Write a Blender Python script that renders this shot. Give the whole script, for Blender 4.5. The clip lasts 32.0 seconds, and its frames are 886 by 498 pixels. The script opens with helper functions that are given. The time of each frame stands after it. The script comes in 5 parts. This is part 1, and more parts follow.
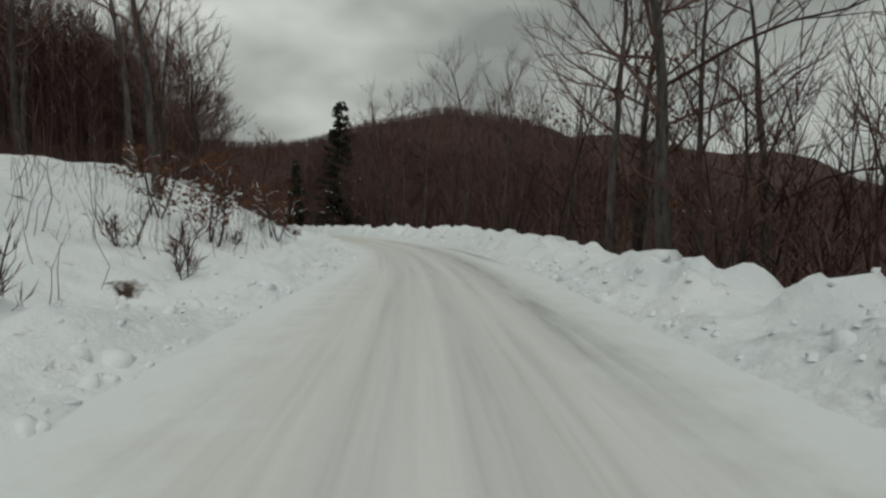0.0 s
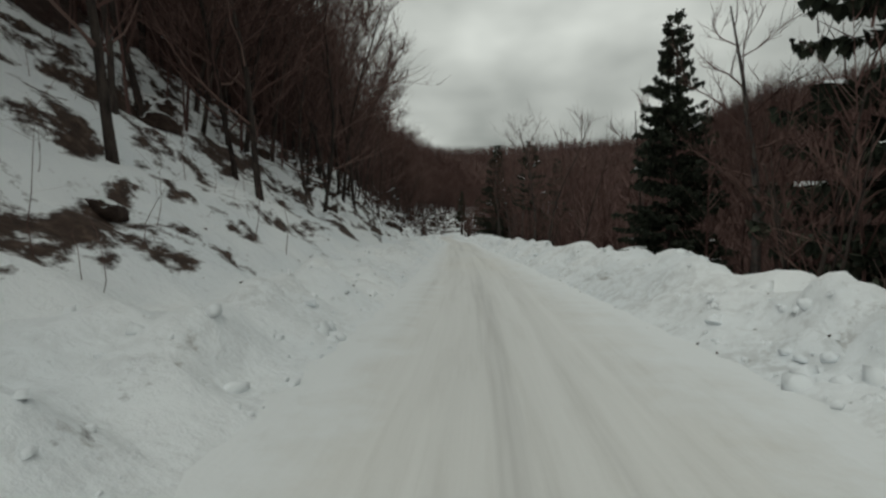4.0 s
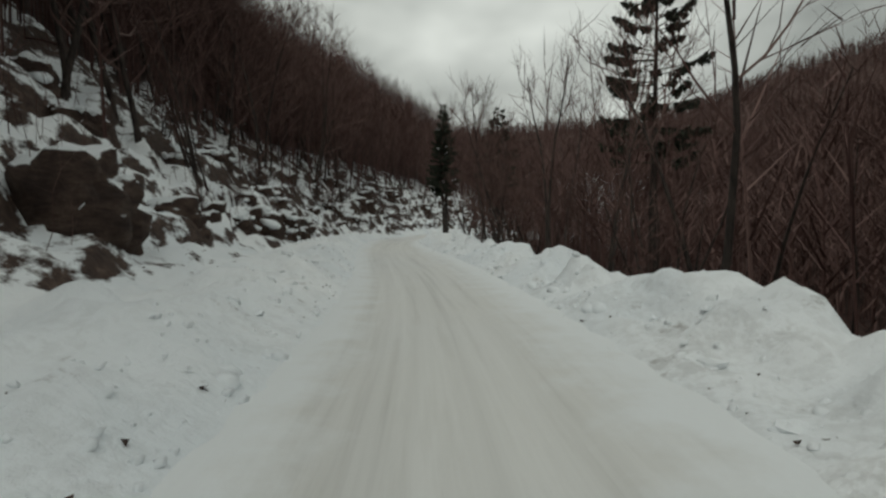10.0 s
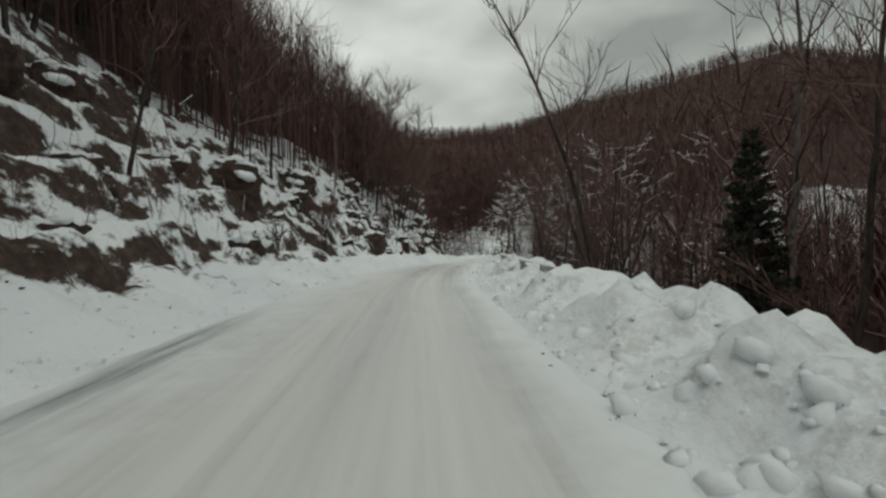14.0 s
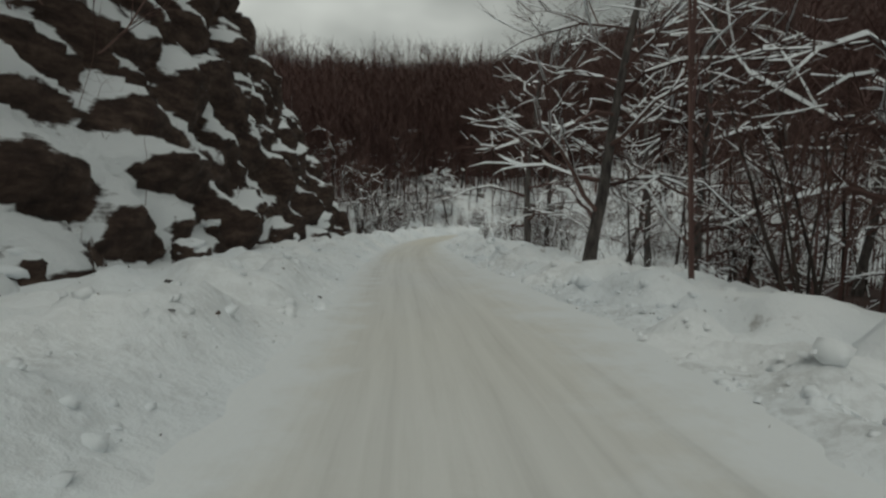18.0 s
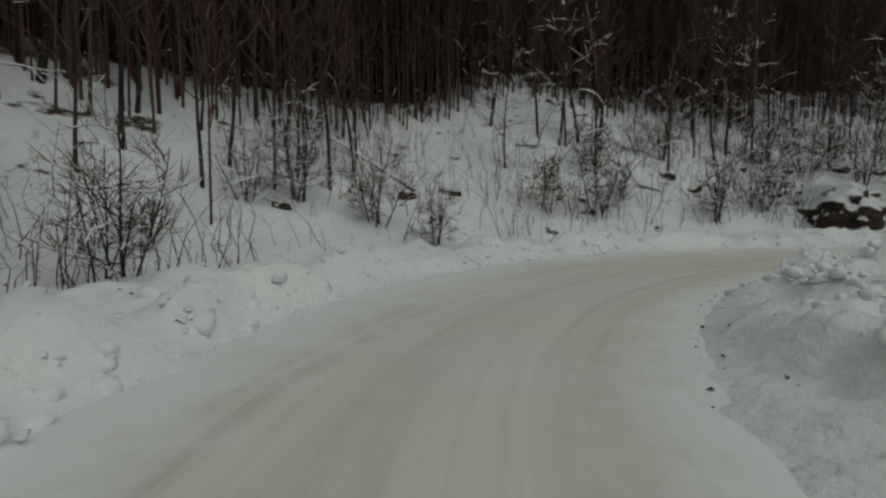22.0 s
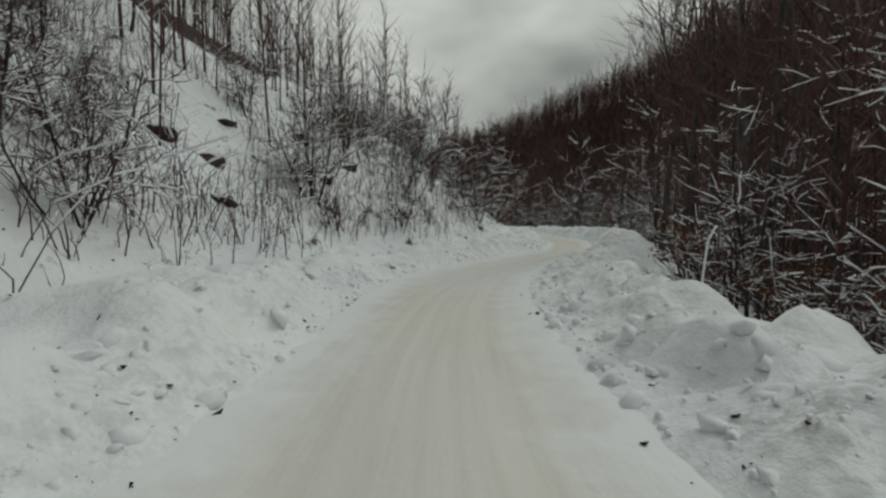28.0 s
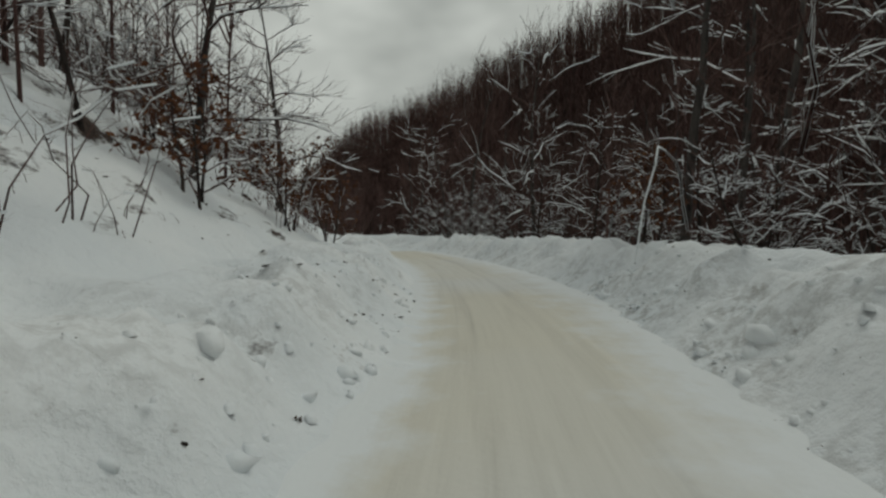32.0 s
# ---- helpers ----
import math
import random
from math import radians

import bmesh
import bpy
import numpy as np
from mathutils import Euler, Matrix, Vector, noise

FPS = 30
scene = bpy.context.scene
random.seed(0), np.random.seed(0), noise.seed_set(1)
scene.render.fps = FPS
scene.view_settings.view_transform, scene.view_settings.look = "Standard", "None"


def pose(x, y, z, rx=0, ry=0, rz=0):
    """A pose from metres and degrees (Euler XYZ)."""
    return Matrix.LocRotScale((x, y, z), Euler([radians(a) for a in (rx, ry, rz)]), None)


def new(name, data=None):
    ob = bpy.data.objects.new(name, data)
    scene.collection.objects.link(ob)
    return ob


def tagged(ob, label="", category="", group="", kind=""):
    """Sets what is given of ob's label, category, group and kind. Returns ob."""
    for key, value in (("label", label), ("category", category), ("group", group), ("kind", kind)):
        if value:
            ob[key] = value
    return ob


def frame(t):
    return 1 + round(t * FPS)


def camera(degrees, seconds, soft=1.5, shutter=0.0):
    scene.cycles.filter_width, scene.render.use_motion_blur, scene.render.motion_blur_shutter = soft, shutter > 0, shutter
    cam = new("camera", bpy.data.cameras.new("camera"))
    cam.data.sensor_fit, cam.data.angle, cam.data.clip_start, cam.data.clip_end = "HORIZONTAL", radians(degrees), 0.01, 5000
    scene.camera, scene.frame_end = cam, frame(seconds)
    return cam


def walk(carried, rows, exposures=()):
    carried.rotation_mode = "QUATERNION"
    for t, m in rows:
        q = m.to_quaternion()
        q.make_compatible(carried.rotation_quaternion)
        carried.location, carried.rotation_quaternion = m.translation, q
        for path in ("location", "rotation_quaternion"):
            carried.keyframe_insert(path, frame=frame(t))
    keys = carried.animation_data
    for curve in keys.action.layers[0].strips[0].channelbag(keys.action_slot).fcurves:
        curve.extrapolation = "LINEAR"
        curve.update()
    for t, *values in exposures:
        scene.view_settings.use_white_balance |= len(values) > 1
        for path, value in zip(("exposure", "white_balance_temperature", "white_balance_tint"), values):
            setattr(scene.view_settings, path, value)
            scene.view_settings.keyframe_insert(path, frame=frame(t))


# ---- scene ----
import collections

# ---------------------------------------------------------------- camera and walk
# seconds, place of the eye, yaw, pitch, roll (degrees)
PATH = [
    (0.0, 0.00, 0.00, 1.38, -31.50, -3.24, 0.00),
    (0.5, 3.44, 6.27, 1.38, -31.20, -3.04, 0.00),
    (1.0, 6.71, 12.62, 1.38, -19.70, -2.44, 0.00),
    (1.5, 9.50, 19.20, 1.38, -8.00, -3.04, 0.00),
    (2.0, 11.59, 26.02, 1.38, 2.00, -3.84, 0.00),
    (2.5, 13.01, 33.02, 1.38, 8.00, -2.74, 0.00),
    (3.0, 13.85, 40.12, 1.38, 8.70, -3.04, 0.00),
    (3.5, 14.13, 47.26, 1.38, 10.00, -2.44, 0.00),
    (4.0, 13.95, 54.40, 1.38, 8.00, -2.64, 0.00),
    (4.5, 13.46, 61.54, 1.38, 6.00, -2.64, 0.00),
    (5.0, 12.79, 68.65, 1.38, 4.80, -2.64, 0.00),
    (5.5, 11.99, 75.83, 1.34, 4.88, -3.27, 0.16),
    (6.0, 11.10, 83.08, 1.27, 5.79, -2.92, -0.13),
    (6.5, 10.22, 90.47, 1.18, 5.34, -2.75, 0.24),
    (7.0, 9.33, 98.17, 1.10, 6.68, -2.69, 0.18),
    (7.5, 8.33, 106.16, 0.99, 6.99, -3.72, 0.08),
    (8.0, 7.12, 114.29, 0.82, 6.04, -3.32, 0.01),
    (8.5, 5.63, 122.50, 0.58, 3.75, -2.82, -0.07),
    (9.0, 4.16, 130.78, 0.20, 1.79, -2.99, -0.16),
    (9.5, 3.25, 138.93, -0.23, 1.31, -3.66, -0.38),
    (10.0, 2.69, 146.64, -0.47, 3.92, -2.61, -0.65),
    (10.5, 1.87, 154.01, -0.51, 6.23, -1.07, -0.48),
    (11.0, 0.49, 161.34, -0.47, 11.95, -2.02, 0.08),
    (11.5, -1.25, 168.75, -0.40, 12.11, -2.25, 0.15),
    (12.0, -2.66, 176.25, -0.31, 5.99, -1.29, 0.52),
    (12.5, -3.47, 183.70, -0.25, -0.80, -3.27, -0.01),
    (13.0, -3.98, 191.00, -0.29, -2.03, -1.26, -0.49),
    (13.5, -4.02, 198.08, -0.34, -8.42, -1.23, -0.68),
    (14.0, -3.07, 204.89, -0.30, -16.11, -0.67, -1.02),
    (14.5, -1.44, 211.57, -0.18, -18.58, 0.03, -0.58),
    (15.0, 0.17, 218.31, -0.10, -20.08, -2.31, -0.26),
    (15.5, 2.36, 225.08, -0.10, -21.58, -2.96, -0.07),
    (16.0, 5.01, 231.93, -0.18, -23.08, -3.64, 0.10),
    (16.5, 8.01, 238.90, -0.37, -24.58, -6.15, 0.31),
    (17.0, 11.23, 245.92, -0.61, -26.56, -5.43, 0.50),
    (17.5, 14.28, 253.02, -0.86, -21.87, -5.11, 0.64),
    (18.0, 16.81, 260.23, -1.10, -20.75, -4.85, 0.46),
    (18.5, 18.92, 267.46, -1.35, -18.31, -5.24, 0.26),
    (19.0, 20.81, 274.56, -1.60, -19.70, -5.69, -0.54),
    (19.5, 22.84, 281.32, -1.83, -22.07, -4.99, -0.01),
    (20.0, 25.13, 287.51, -1.99, -26.08, -4.83, -0.72),
    (20.5, 27.78, 292.84, -2.09, -35.53, -3.49, 0.10),
    (21.0, 30.80, 297.00, -2.16, -47.53, -4.58, 0.11),
    (21.5, 33.88, 300.18, -2.23, -52.21, -4.84, -0.26),
    (22.0, 36.80, 302.74, -2.29, -55.42, -5.09, -0.49),
    (22.5, 39.60, 304.50, -2.35, -69.69, -5.09, 1.75),
    (23.0, 42.33, 305.29, -2.39, -86.03, -4.38, -1.85),
    (23.5, 45.00, 305.39, -2.42, -97.82, -3.45, -1.00),
    (24.0, 47.83, 305.00, -2.45, -106.62, -3.44, -1.01),
    (24.5, 50.76, 304.12, -2.48, -116.34, -4.61, -1.98),
    (25.0, 53.59, 302.81, -2.52, -123.33, -4.42, -1.12),
    (25.5, 56.18, 301.07, -2.55, -133.21, -3.92, -0.45),
    (26.0, 58.63, 298.90, -2.57, -137.47, -2.85, -0.25),
    (26.5, 61.11, 296.45, -2.58, -139.11, -2.75, -0.15),
    (27.0, 63.70, 293.74, -2.58, -139.87, -2.66, -0.11),
    (27.5, 66.40, 290.79, -2.58, -140.50, -1.31, -0.11),
    (28.0, 69.20, 287.64, -2.59, -141.29, -2.95, 0.17),
    (28.5, 72.00, 284.29, -2.62, -143.68, -3.23, 0.05),
    (29.0, 74.57, 280.66, -2.68, -150.76, -4.49, -0.55),
    (29.5, 76.69, 276.83, -2.74, -157.43, -3.69, -0.32),
    (30.0, 78.36, 272.90, -2.79, -163.21, -2.79, -0.18),
    (30.5, 79.61, 268.76, -2.81, -168.65, -2.92, 0.05),
    (31.0, 80.59, 264.54, -2.80, -169.29, -1.19, -0.03),
    (31.5, 81.82, 260.39, -2.78, -159.84, -2.51, 0.79),
    (32.0, 83.81, 256.41, -2.74, -148.16, -1.85, 0.39),
]
cam = camera(83.5, 32.0, soft=2.5, shutter=0.0)
walk(cam, [(t, pose(x, y, z, 90 + p, 0, w) @ pose(0, 0, 0, 0, 0, r)) for t, x, y, z, w, p, r in PATH],
     exposures=[(0.0, -0.5), (3.0, -0.46), (6.0, -0.26), (7.0, -0.34), (8.0, -0.32), (10.0, -0.3), (12.0, -0.32), (13.0, -0.46), (14.0, -0.28), (14.5, -0.26), (17.0, -0.64), (19.0, -0.66), (20.0, -0.56), (21.0, -0.6), (22.0, -1.0), (23.0, -1.06), (25.5, -0.58), (28.0, -0.56), (30.0, -0.82), (31.0, -0.74), (32.0, -0.68)])
EYE = 1.38  # the eye stands this high over the packed snow

# ---------------------------------------------------------------- world, sun
world = bpy.data.worlds.new("overcast_sky")
scene.world = world
world.use_nodes = True
wn, wl = world.node_tree.nodes, world.node_tree.links
wn.clear()
w_out = wn.new("ShaderNodeOutputWorld")
w_sky = wn.new("ShaderNodeTexSky")
w_sky.sky_type, w_sky.sun_disc = "NISHITA", False
w_sky.sun_elevation, w_sky.sun_rotation, w_sky.dust_density = radians(52), radians(20), 4.0
w_hsv = wn.new("ShaderNodeHueSaturation")
w_hsv.inputs["Saturation"].default_value = 0.12
w_hsv.inputs["Value"].default_value = 0.05
w_co = wn.new("ShaderNodeTexCoord")
w_map = wn.new("ShaderNodeMapping")
w_map.inputs["Scale"].default_value = (1.7, 1.7, 3.2)
w_noise = wn.new("ShaderNodeTexNoise")
w_noise.inputs["Scale"].default_value, w_noise.inputs["Detail"].default_value = 1.5, 3.5
w_noise.inputs["Roughness"].default_value = 0.52
w_ramp = wn.new("ShaderNodeValToRGB")
w_ramp.color_ramp.elements[0].position, w_ramp.color_ramp.elements[1].position = 0.33, 0.68
w_ramp.color_ramp.elements[0].color = (0.33, 0.36, 0.335, 1)
w_ramp.color_ramp.elements[1].color = (0.90, 0.95, 0.885, 1)
w_mix = wn.new("ShaderNodeMixRGB")
w_mix.inputs[0].default_value = 0.9
w_bg = wn.new("ShaderNodeBackground")
w_bg.inputs["Strength"].default_value = 1.0
wl.new(w_co.outputs["Generated"], w_map.inputs["Vector"])
wl.new(w_map.outputs["Vector"], w_noise.inputs["Vector"])
wl.new(w_noise.outputs["Fac"], w_ramp.inputs["Fac"])
wl.new(w_sky.outputs["Color"], w_hsv.inputs["Color"])
wl.new(w_hsv.outputs["Color"], w_mix.inputs[1])
wl.new(w_ramp.outputs["Color"], w_mix.inputs[2])
wl.new(w_mix.outputs["Color"], w_bg.inputs["Color"])
wl.new(w_bg.outputs["Background"], w_out.inputs["Surface"])
sun_data = bpy.data.lights.new("veiled_sun", "SUN")
sun_data.energy, sun_data.angle, sun_data.color = 1.05, radians(45), (0.97, 0.985, 0.905)
sun = new("veiled_sun", sun_data)
sun.rotation_euler = (radians(38), 0, radians(-20))


# ---------------------------------------------------------------- materials
def material(name, rough=0.8, spec=0.3):
    m = bpy.data.materials.new(name)
    m.use_nodes = True
    bsdf = m.node_tree.nodes["Principled BSDF"]
    bsdf.inputs["Roughness"].default_value = rough
    bsdf.inputs["Specular IOR Level"].default_value = spec
    return m, m.node_tree.nodes, m.node_tree.links, bsdf


def noise_node(n, l, scale, detail=4.0, rough=0.55, coord=None, stretch=None):
    t = n.new("ShaderNodeTexNoise")
    t.inputs["Scale"].default_value, t.inputs["Detail"].default_value = scale, detail
    t.inputs["Roughness"].default_value = rough
    if coord is not None:
        if stretch:
            mp = n.new("ShaderNodeMapping")
            mp.inputs["Scale"].default_value = stretch
            l.new(coord, mp.inputs["Vector"])
            coord = mp.outputs["Vector"]
        l.new(coord, t.inputs["Vector"])
    return t.outputs["Fac"]


def ramp_node(n, l, fac, stops):
    r = n.new("ShaderNodeValToRGB")
    while len(r.color_ramp.elements) < len(stops):
        r.color_ramp.elements.new(0.5)
    for e, (p, c) in zip(r.color_ramp.elements, stops):
        e.position, e.color = p, (*c, 1)
    l.new(fac, r.inputs["Fac"])
    return r.outputs["Color"]


def mix_node(n, l, fac, a, b, kind="MIX"):
    m = n.new("ShaderNodeMixRGB")
    m.blend_type = kind
    for sock, v in ((m.inputs[0], fac), (m.inputs[1], a), (m.inputs[2], b)):
        if isinstance(v, (int, float)):
            sock.default_value = v
        elif isinstance(v, tuple):
            sock.default_value = (*v, 1)
        else:
            l.new(v, sock)
    return m.outputs["Color"]


def math_node(n, l, op, a, b=0.0, clamp=False):
    m = n.new("ShaderNodeMath")
    m.operation, m.use_clamp = op, clamp
    for sock, v in ((m.inputs[0], a), (m.inputs[1], b)):
        if isinstance(v, (int, float)):
            sock.default_value = v
        else:
            l.new(v, sock)
    return m.outputs[0]


def bump_node(n, l, bsdf, height, strength, dist):
    b = n.new("ShaderNodeBump")
    b.inputs["Strength"].default_value, b.inputs["Distance"].default_value = strength, dist
    l.new(height, b.inputs["Height"])
    l.new(b.outputs["Normal"], bsdf.inputs["Normal"])


def place_coord(n):
    return n.new("ShaderNodeNewGeometry").outputs["Position"]


def snow_material():
    m, n, l, bsdf = material("snow", 0.75, 0.25)
    co = place_coord(n)
    big = noise_node(n, l, 0.35, 3, 0.5, co)
    fine = noise_node(n, l, 5.0, 5, 0.65, co)
    c = ramp_node(n, l, big, [(0.3, (0.76, 0.80, 0.83)), (0.7, (0.86, 0.88, 0.89))])
    specks = ramp_node(n, l, noise_node(n, l, 1.7, 6, 0.7, co), [(0.69, (1, 1, 1)), (0.76, (0.62, 0.58, 0.53))])
    l.new(mix_node(n, l, 0.7, c, specks, "MULTIPLY"), bsdf.inputs["Base Color"])
    bump_node(n, l, bsdf, mix_node(n, l, 0.5, fine, noise_node(n, l, 1.6, 4, 0.6, co)), 0.45, 0.10)
    return m


def ground_material():
    """Snow on the gentle ground, bare earth, leaf litter and rock where the cut is steep."""
    m, n, l, bsdf = material("snowy_ground", 0.8, 0.2)
    geo = n.new("ShaderNodeNewGeometry")
    co = geo.outputs["Position"]
    xyz = n.new("ShaderNodeSeparateXYZ")
    l.new(geo.outputs["Normal"], xyz.inputs[0])
    big = noise_node(n, l, 0.35, 3, 0.5, co)
    fine = noise_node(n, l, 4.0, 5, 0.65, co)
    snow = ramp_node(n, l, big, [(0.3, (0.75, 0.79, 0.82)), (0.7, (0.86, 0.88, 0.89))])
    specks = ramp_node(n, l, noise_node(n, l, 1.3, 7, 0.72, co), [(0.62, (1, 1, 1)), (0.70, (0.45, 0.42, 0.39))])
    snow = mix_node(n, l, 0.8, snow, specks, "MULTIPLY")
    dirt = n.new("ShaderNodeAttribute")
    dirt.attribute_name = "grime"
    spots = ramp_node(n, l, noise_node(n, l, 5.5, 4, 0.7, co), [(0.44, (1, 1, 1)), (0.56, (0.50, 0.48, 0.455)), (0.68, (0.30, 0.28, 0.26))])
    clump = math_node(n, l, "MULTIPLY", math_node(n, l, "SUBTRACT", noise_node(n, l, 0.8, 4, 0.6, co), 0.36), 3.5, True)
    snow = mix_node(n, l, math_node(n, l, "MULTIPLY", dirt.outputs["Fac"], clump, True), snow, mix_node(n, l, 1.0, snow, spots, "MULTIPLY"))
    earth = ramp_node(n, l, fine, [(0.3, (0.026, 0.017, 0.014)), (0.55, (0.064, 0.042, 0.033)), (0.75, (0.14, 0.10, 0.08))])
    patch = noise_node(n, l, 0.55, 6, 0.68, co, (1, 1, 1.8))
    cut = n.new("ShaderNodeAttribute")
    cut.attribute_name = "cut"
    litter = n.new("ShaderNodeAttribute")
    litter.attribute_name = "litter"
    steep = math_node(n, l, "MULTIPLY", math_node(n, l, "SUBTRACT", 1.0, xyz.outputs["Z"]), 0.30)
    lean = math_node(n, l, "ADD", steep, math_node(n, l, "MULTIPLY", cut.outputs["Fac"], 0.16))
    k = math_node(n, l, "MULTIPLY", math_node(n, l, "ADD", lean, math_node(n, l, "SUBTRACT", patch, 0.70)), 16.0, True)
    leaves = ramp_node(n, l, noise_node(n, l, 0.9, 7, 0.75, co), [(0.35, (0.026, 0.016, 0.014)), (0.55, (0.060, 0.036, 0.031)), (0.70, (0.10, 0.08, 0.07)), (0.78, (0.40, 0.40, 0.40))])
    k2 = math_node(n, l, "MULTIPLY", math_node(n, l, "ADD", math_node(n, l, "MULTIPLY", litter.outputs["Fac"], 1.1), math_node(n, l, "SUBTRACT", patch, 0.85)), 7.0, True)
    c = mix_node(n, l, k, snow, earth)
    l.new(mix_node(n, l, k2, c, leaves), bsdf.inputs["Base Color"])
    bump_node(n, l, bsdf, mix_node(n, l, 0.6, fine, noise_node(n, l, 1.2, 4, 0.6, co)), 0.8, 0.18)
    return m


def floor_material():
    """Leaf litter and undergrowth of the wooded hills, with thin snow between."""
    m, n, l, bsdf = material("woodland_floor", 0.95, 0.1)
    co = place_coord(n)
    a = noise_node(n, l, 0.35, 7, 0.72, co)
    b = noise_node(n, l, 0.02, 3, 0.5, co)
    c = ramp_node(n, l, a, [(0.35, (0.040, 0.024, 0.021)), (0.55, (0.085, 0.052, 0.046)), (0.63, (0.15, 0.115, 0.10)), (0.71, (0.50, 0.50, 0.50))])
    l.new(mix_node(n, l, 0.5, c, ramp_node(n, l, b, [(0.35, (0.6, 0.6, 0.6)), (0.65, (1, 1, 1))]), "MULTIPLY"), bsdf.inputs["Base Color"])
    bump_node(n, l, bsdf, a, 1.0, 1.2)
    return m


def road_material():
    """Packed snow: grey and sand-brown streaks along the wheel tracks, by the lateral coordinate in the UV map."""
    m, n, l, bsdf = material("packed_snow", 0.55, 0.35)
    co = place_coord(n)
    uv = n.new("ShaderNodeUVMap")
    uv.uv_map = "lane"
    streak = noise_node(n, l, 1.0, 4, 0.6, uv.outputs["UV"], (3.2, 0.06, 1))
    streak2 = noise_node(n, l, 1.0, 5, 0.65, uv.outputs["UV"], (6.0, 0.35, 1))
    big = noise_node(n, l, 0.12, 3, 0.5, co)
    fine = noise_node(n, l, 9.0, 5, 0.7, co)
    base = ramp_node(n, l, streak, [(0.30, (0.50, 0.50, 0.495)), (0.42, (0.67, 0.675, 0.67)), (0.68, (0.78, 0.79, 0.79))])
    sand = ramp_node(n, l, streak2, [(0.33, (0.59, 0.585, 0.56)), (0.5, (0.73, 0.735, 0.725))])
    c = mix_node(n, l, 0.35, base, sand)
    tint = n.new("ShaderNodeAttribute")
    tint.attribute_name = "sand"
    warm = ramp_node(n, l, big, [(0.40, (0.97, 0.945, 0.88)), (0.62, (0.95, 0.86, 0.66))])
    k = math_node(n, l, "MULTIPLY", tint.outputs["Fac"], 0.6)
    c = mix_node(n, l, k, c, mix_node(n, l, 1.0, c, warm, "MULTIPLY"))
    edge = n.new("ShaderNodeAttribute")
    edge.attribute_name = "edge"
    e = math_node(n, l, "ADD", edge.outputs["Fac"], math_node(n, l, "MULTIPLY", math_node(n, l, "SUBTRACT", noise_node(n, l, 1.6, 5, 0.65, co), 0.5), 0.9))
    e = math_node(n, l, "MULTIPLY", math_node(n, l, "SUBTRACT", e, 0.55), 2.6, True)
    c = mix_node(n, l, e, c, (0.80, 0.825, 0.835))
    bare = n.new("ShaderNodeAttribute")
    bare.attribute_name = "bare"
    worn = math_node(n, l, "MULTIPLY", bare.outputs["Fac"], math_node(n, l, "MULTIPLY", math_node(n, l, "SUBTRACT", streak2, 0.30), 2.6, True))
    c = mix_node(n, l, worn, c, (0.20, 0.205, 0.21))
    stain = n.new("ShaderNodeAttribute")
    stain.attribute_name = "stain"
    spill = math_node(n, l, "MULTIPLY", stain.outputs["Fac"], math_node(n, l, "MULTIPLY", math_node(n, l, "SUBTRACT", noise_node(n, l, 3.0, 4, 0.6, co), 0.32), 3.5, True), True)
    c = mix_node(n, l, spill, c, (0.30, 0.22, 0.14))
    l.new(c, bsdf.inputs["Base Color"])
    h = mix_node(n, l, 0.5, streak2, fine)
    bump_node(n, l, bsdf, h, 0.35, 0.05)
    return m


def rock_material(name="rock", hold=0.52, sheets=0.0):
    """Dark bedded rock; snow lies where it is flat enough, and in broad sheets."""
    m, n, l, bsdf = material(name, 0.85, 0.25)
    geo = n.new("ShaderNodeNewGeometry")
    co = geo.outputs["Position"]
    xyz = n.new("ShaderNodeSeparateXYZ")
    l.new(geo.outputs["Normal"], xyz.inputs[0])
    a = noise_node(n, l, 1.3, 7, 0.68, co, (1, 1, 2.6))
    b = noise_node(n, l, 6.0, 6, 0.7, co)
    c = ramp_node(n, l, a, [(0.3, (0.022, 0.014, 0.012)), (0.5, (0.066, 0.043, 0.034)), (0.72, (0.15, 0.105, 0.083))])
    c = mix_node(n, l, 0.5, c, ramp_node(n, l, b, [(0.35, (0.35, 0.33, 0.32)), (0.65, (1, 1, 1))]), "MULTIPLY")
    edge = math_node(n, l, "ADD", xyz.outputs["Z"], math_node(n, l, "MULTIPLY", math_node(n, l, "SUBTRACT", a, 0.5), 0.7))
    if sheets:
        wide = noise_node(n, l, 0.42, 3, 0.5, co)
        edge = math_node(n, l, "ADD", edge, math_node(n, l, "MULTIPLY", math_node(n, l, "SUBTRACT", wide, 0.5), sheets))
    k = math_node(n, l, "MULTIPLY", math_node(n, l, "SUBTRACT", edge, hold), 10.0, True)
    l.new(mix_node(n, l, k, c, (0.82, 0.85, 0.87)), bsdf.inputs["Base Color"])
    bump_node(n, l, bsdf, mix_node(n, l, 0.5, a, b), 0.9, 0.18)
    return m


def bark_material(name, dark, light, scale=7.0):
    m, n, l, bsdf = material(name, 0.9, 0.15)
    co = place_coord(n)
    f = noise_node(n, l, scale, 5, 0.7, co, (1, 1, 0.25))
    c = ramp_node(n, l, f, [(0.35, dark), (0.65, light)])
    info = n.new("ShaderNodeObjectInfo")
    v = math_node(n, l, "ADD", math_node(n, l, "MULTIPLY", info.outputs["Random"], 0.5), 0.75)
    hs = n.new("ShaderNodeHueSaturation")
    l.new(v, hs.inputs["Value"])
    l.new(c, hs.inputs["Color"])
    l.new(hs.outputs["Color"], bsdf.inputs["Base Color"])
    bump_node(n, l, bsdf, f, 0.6, 0.02)
    return m


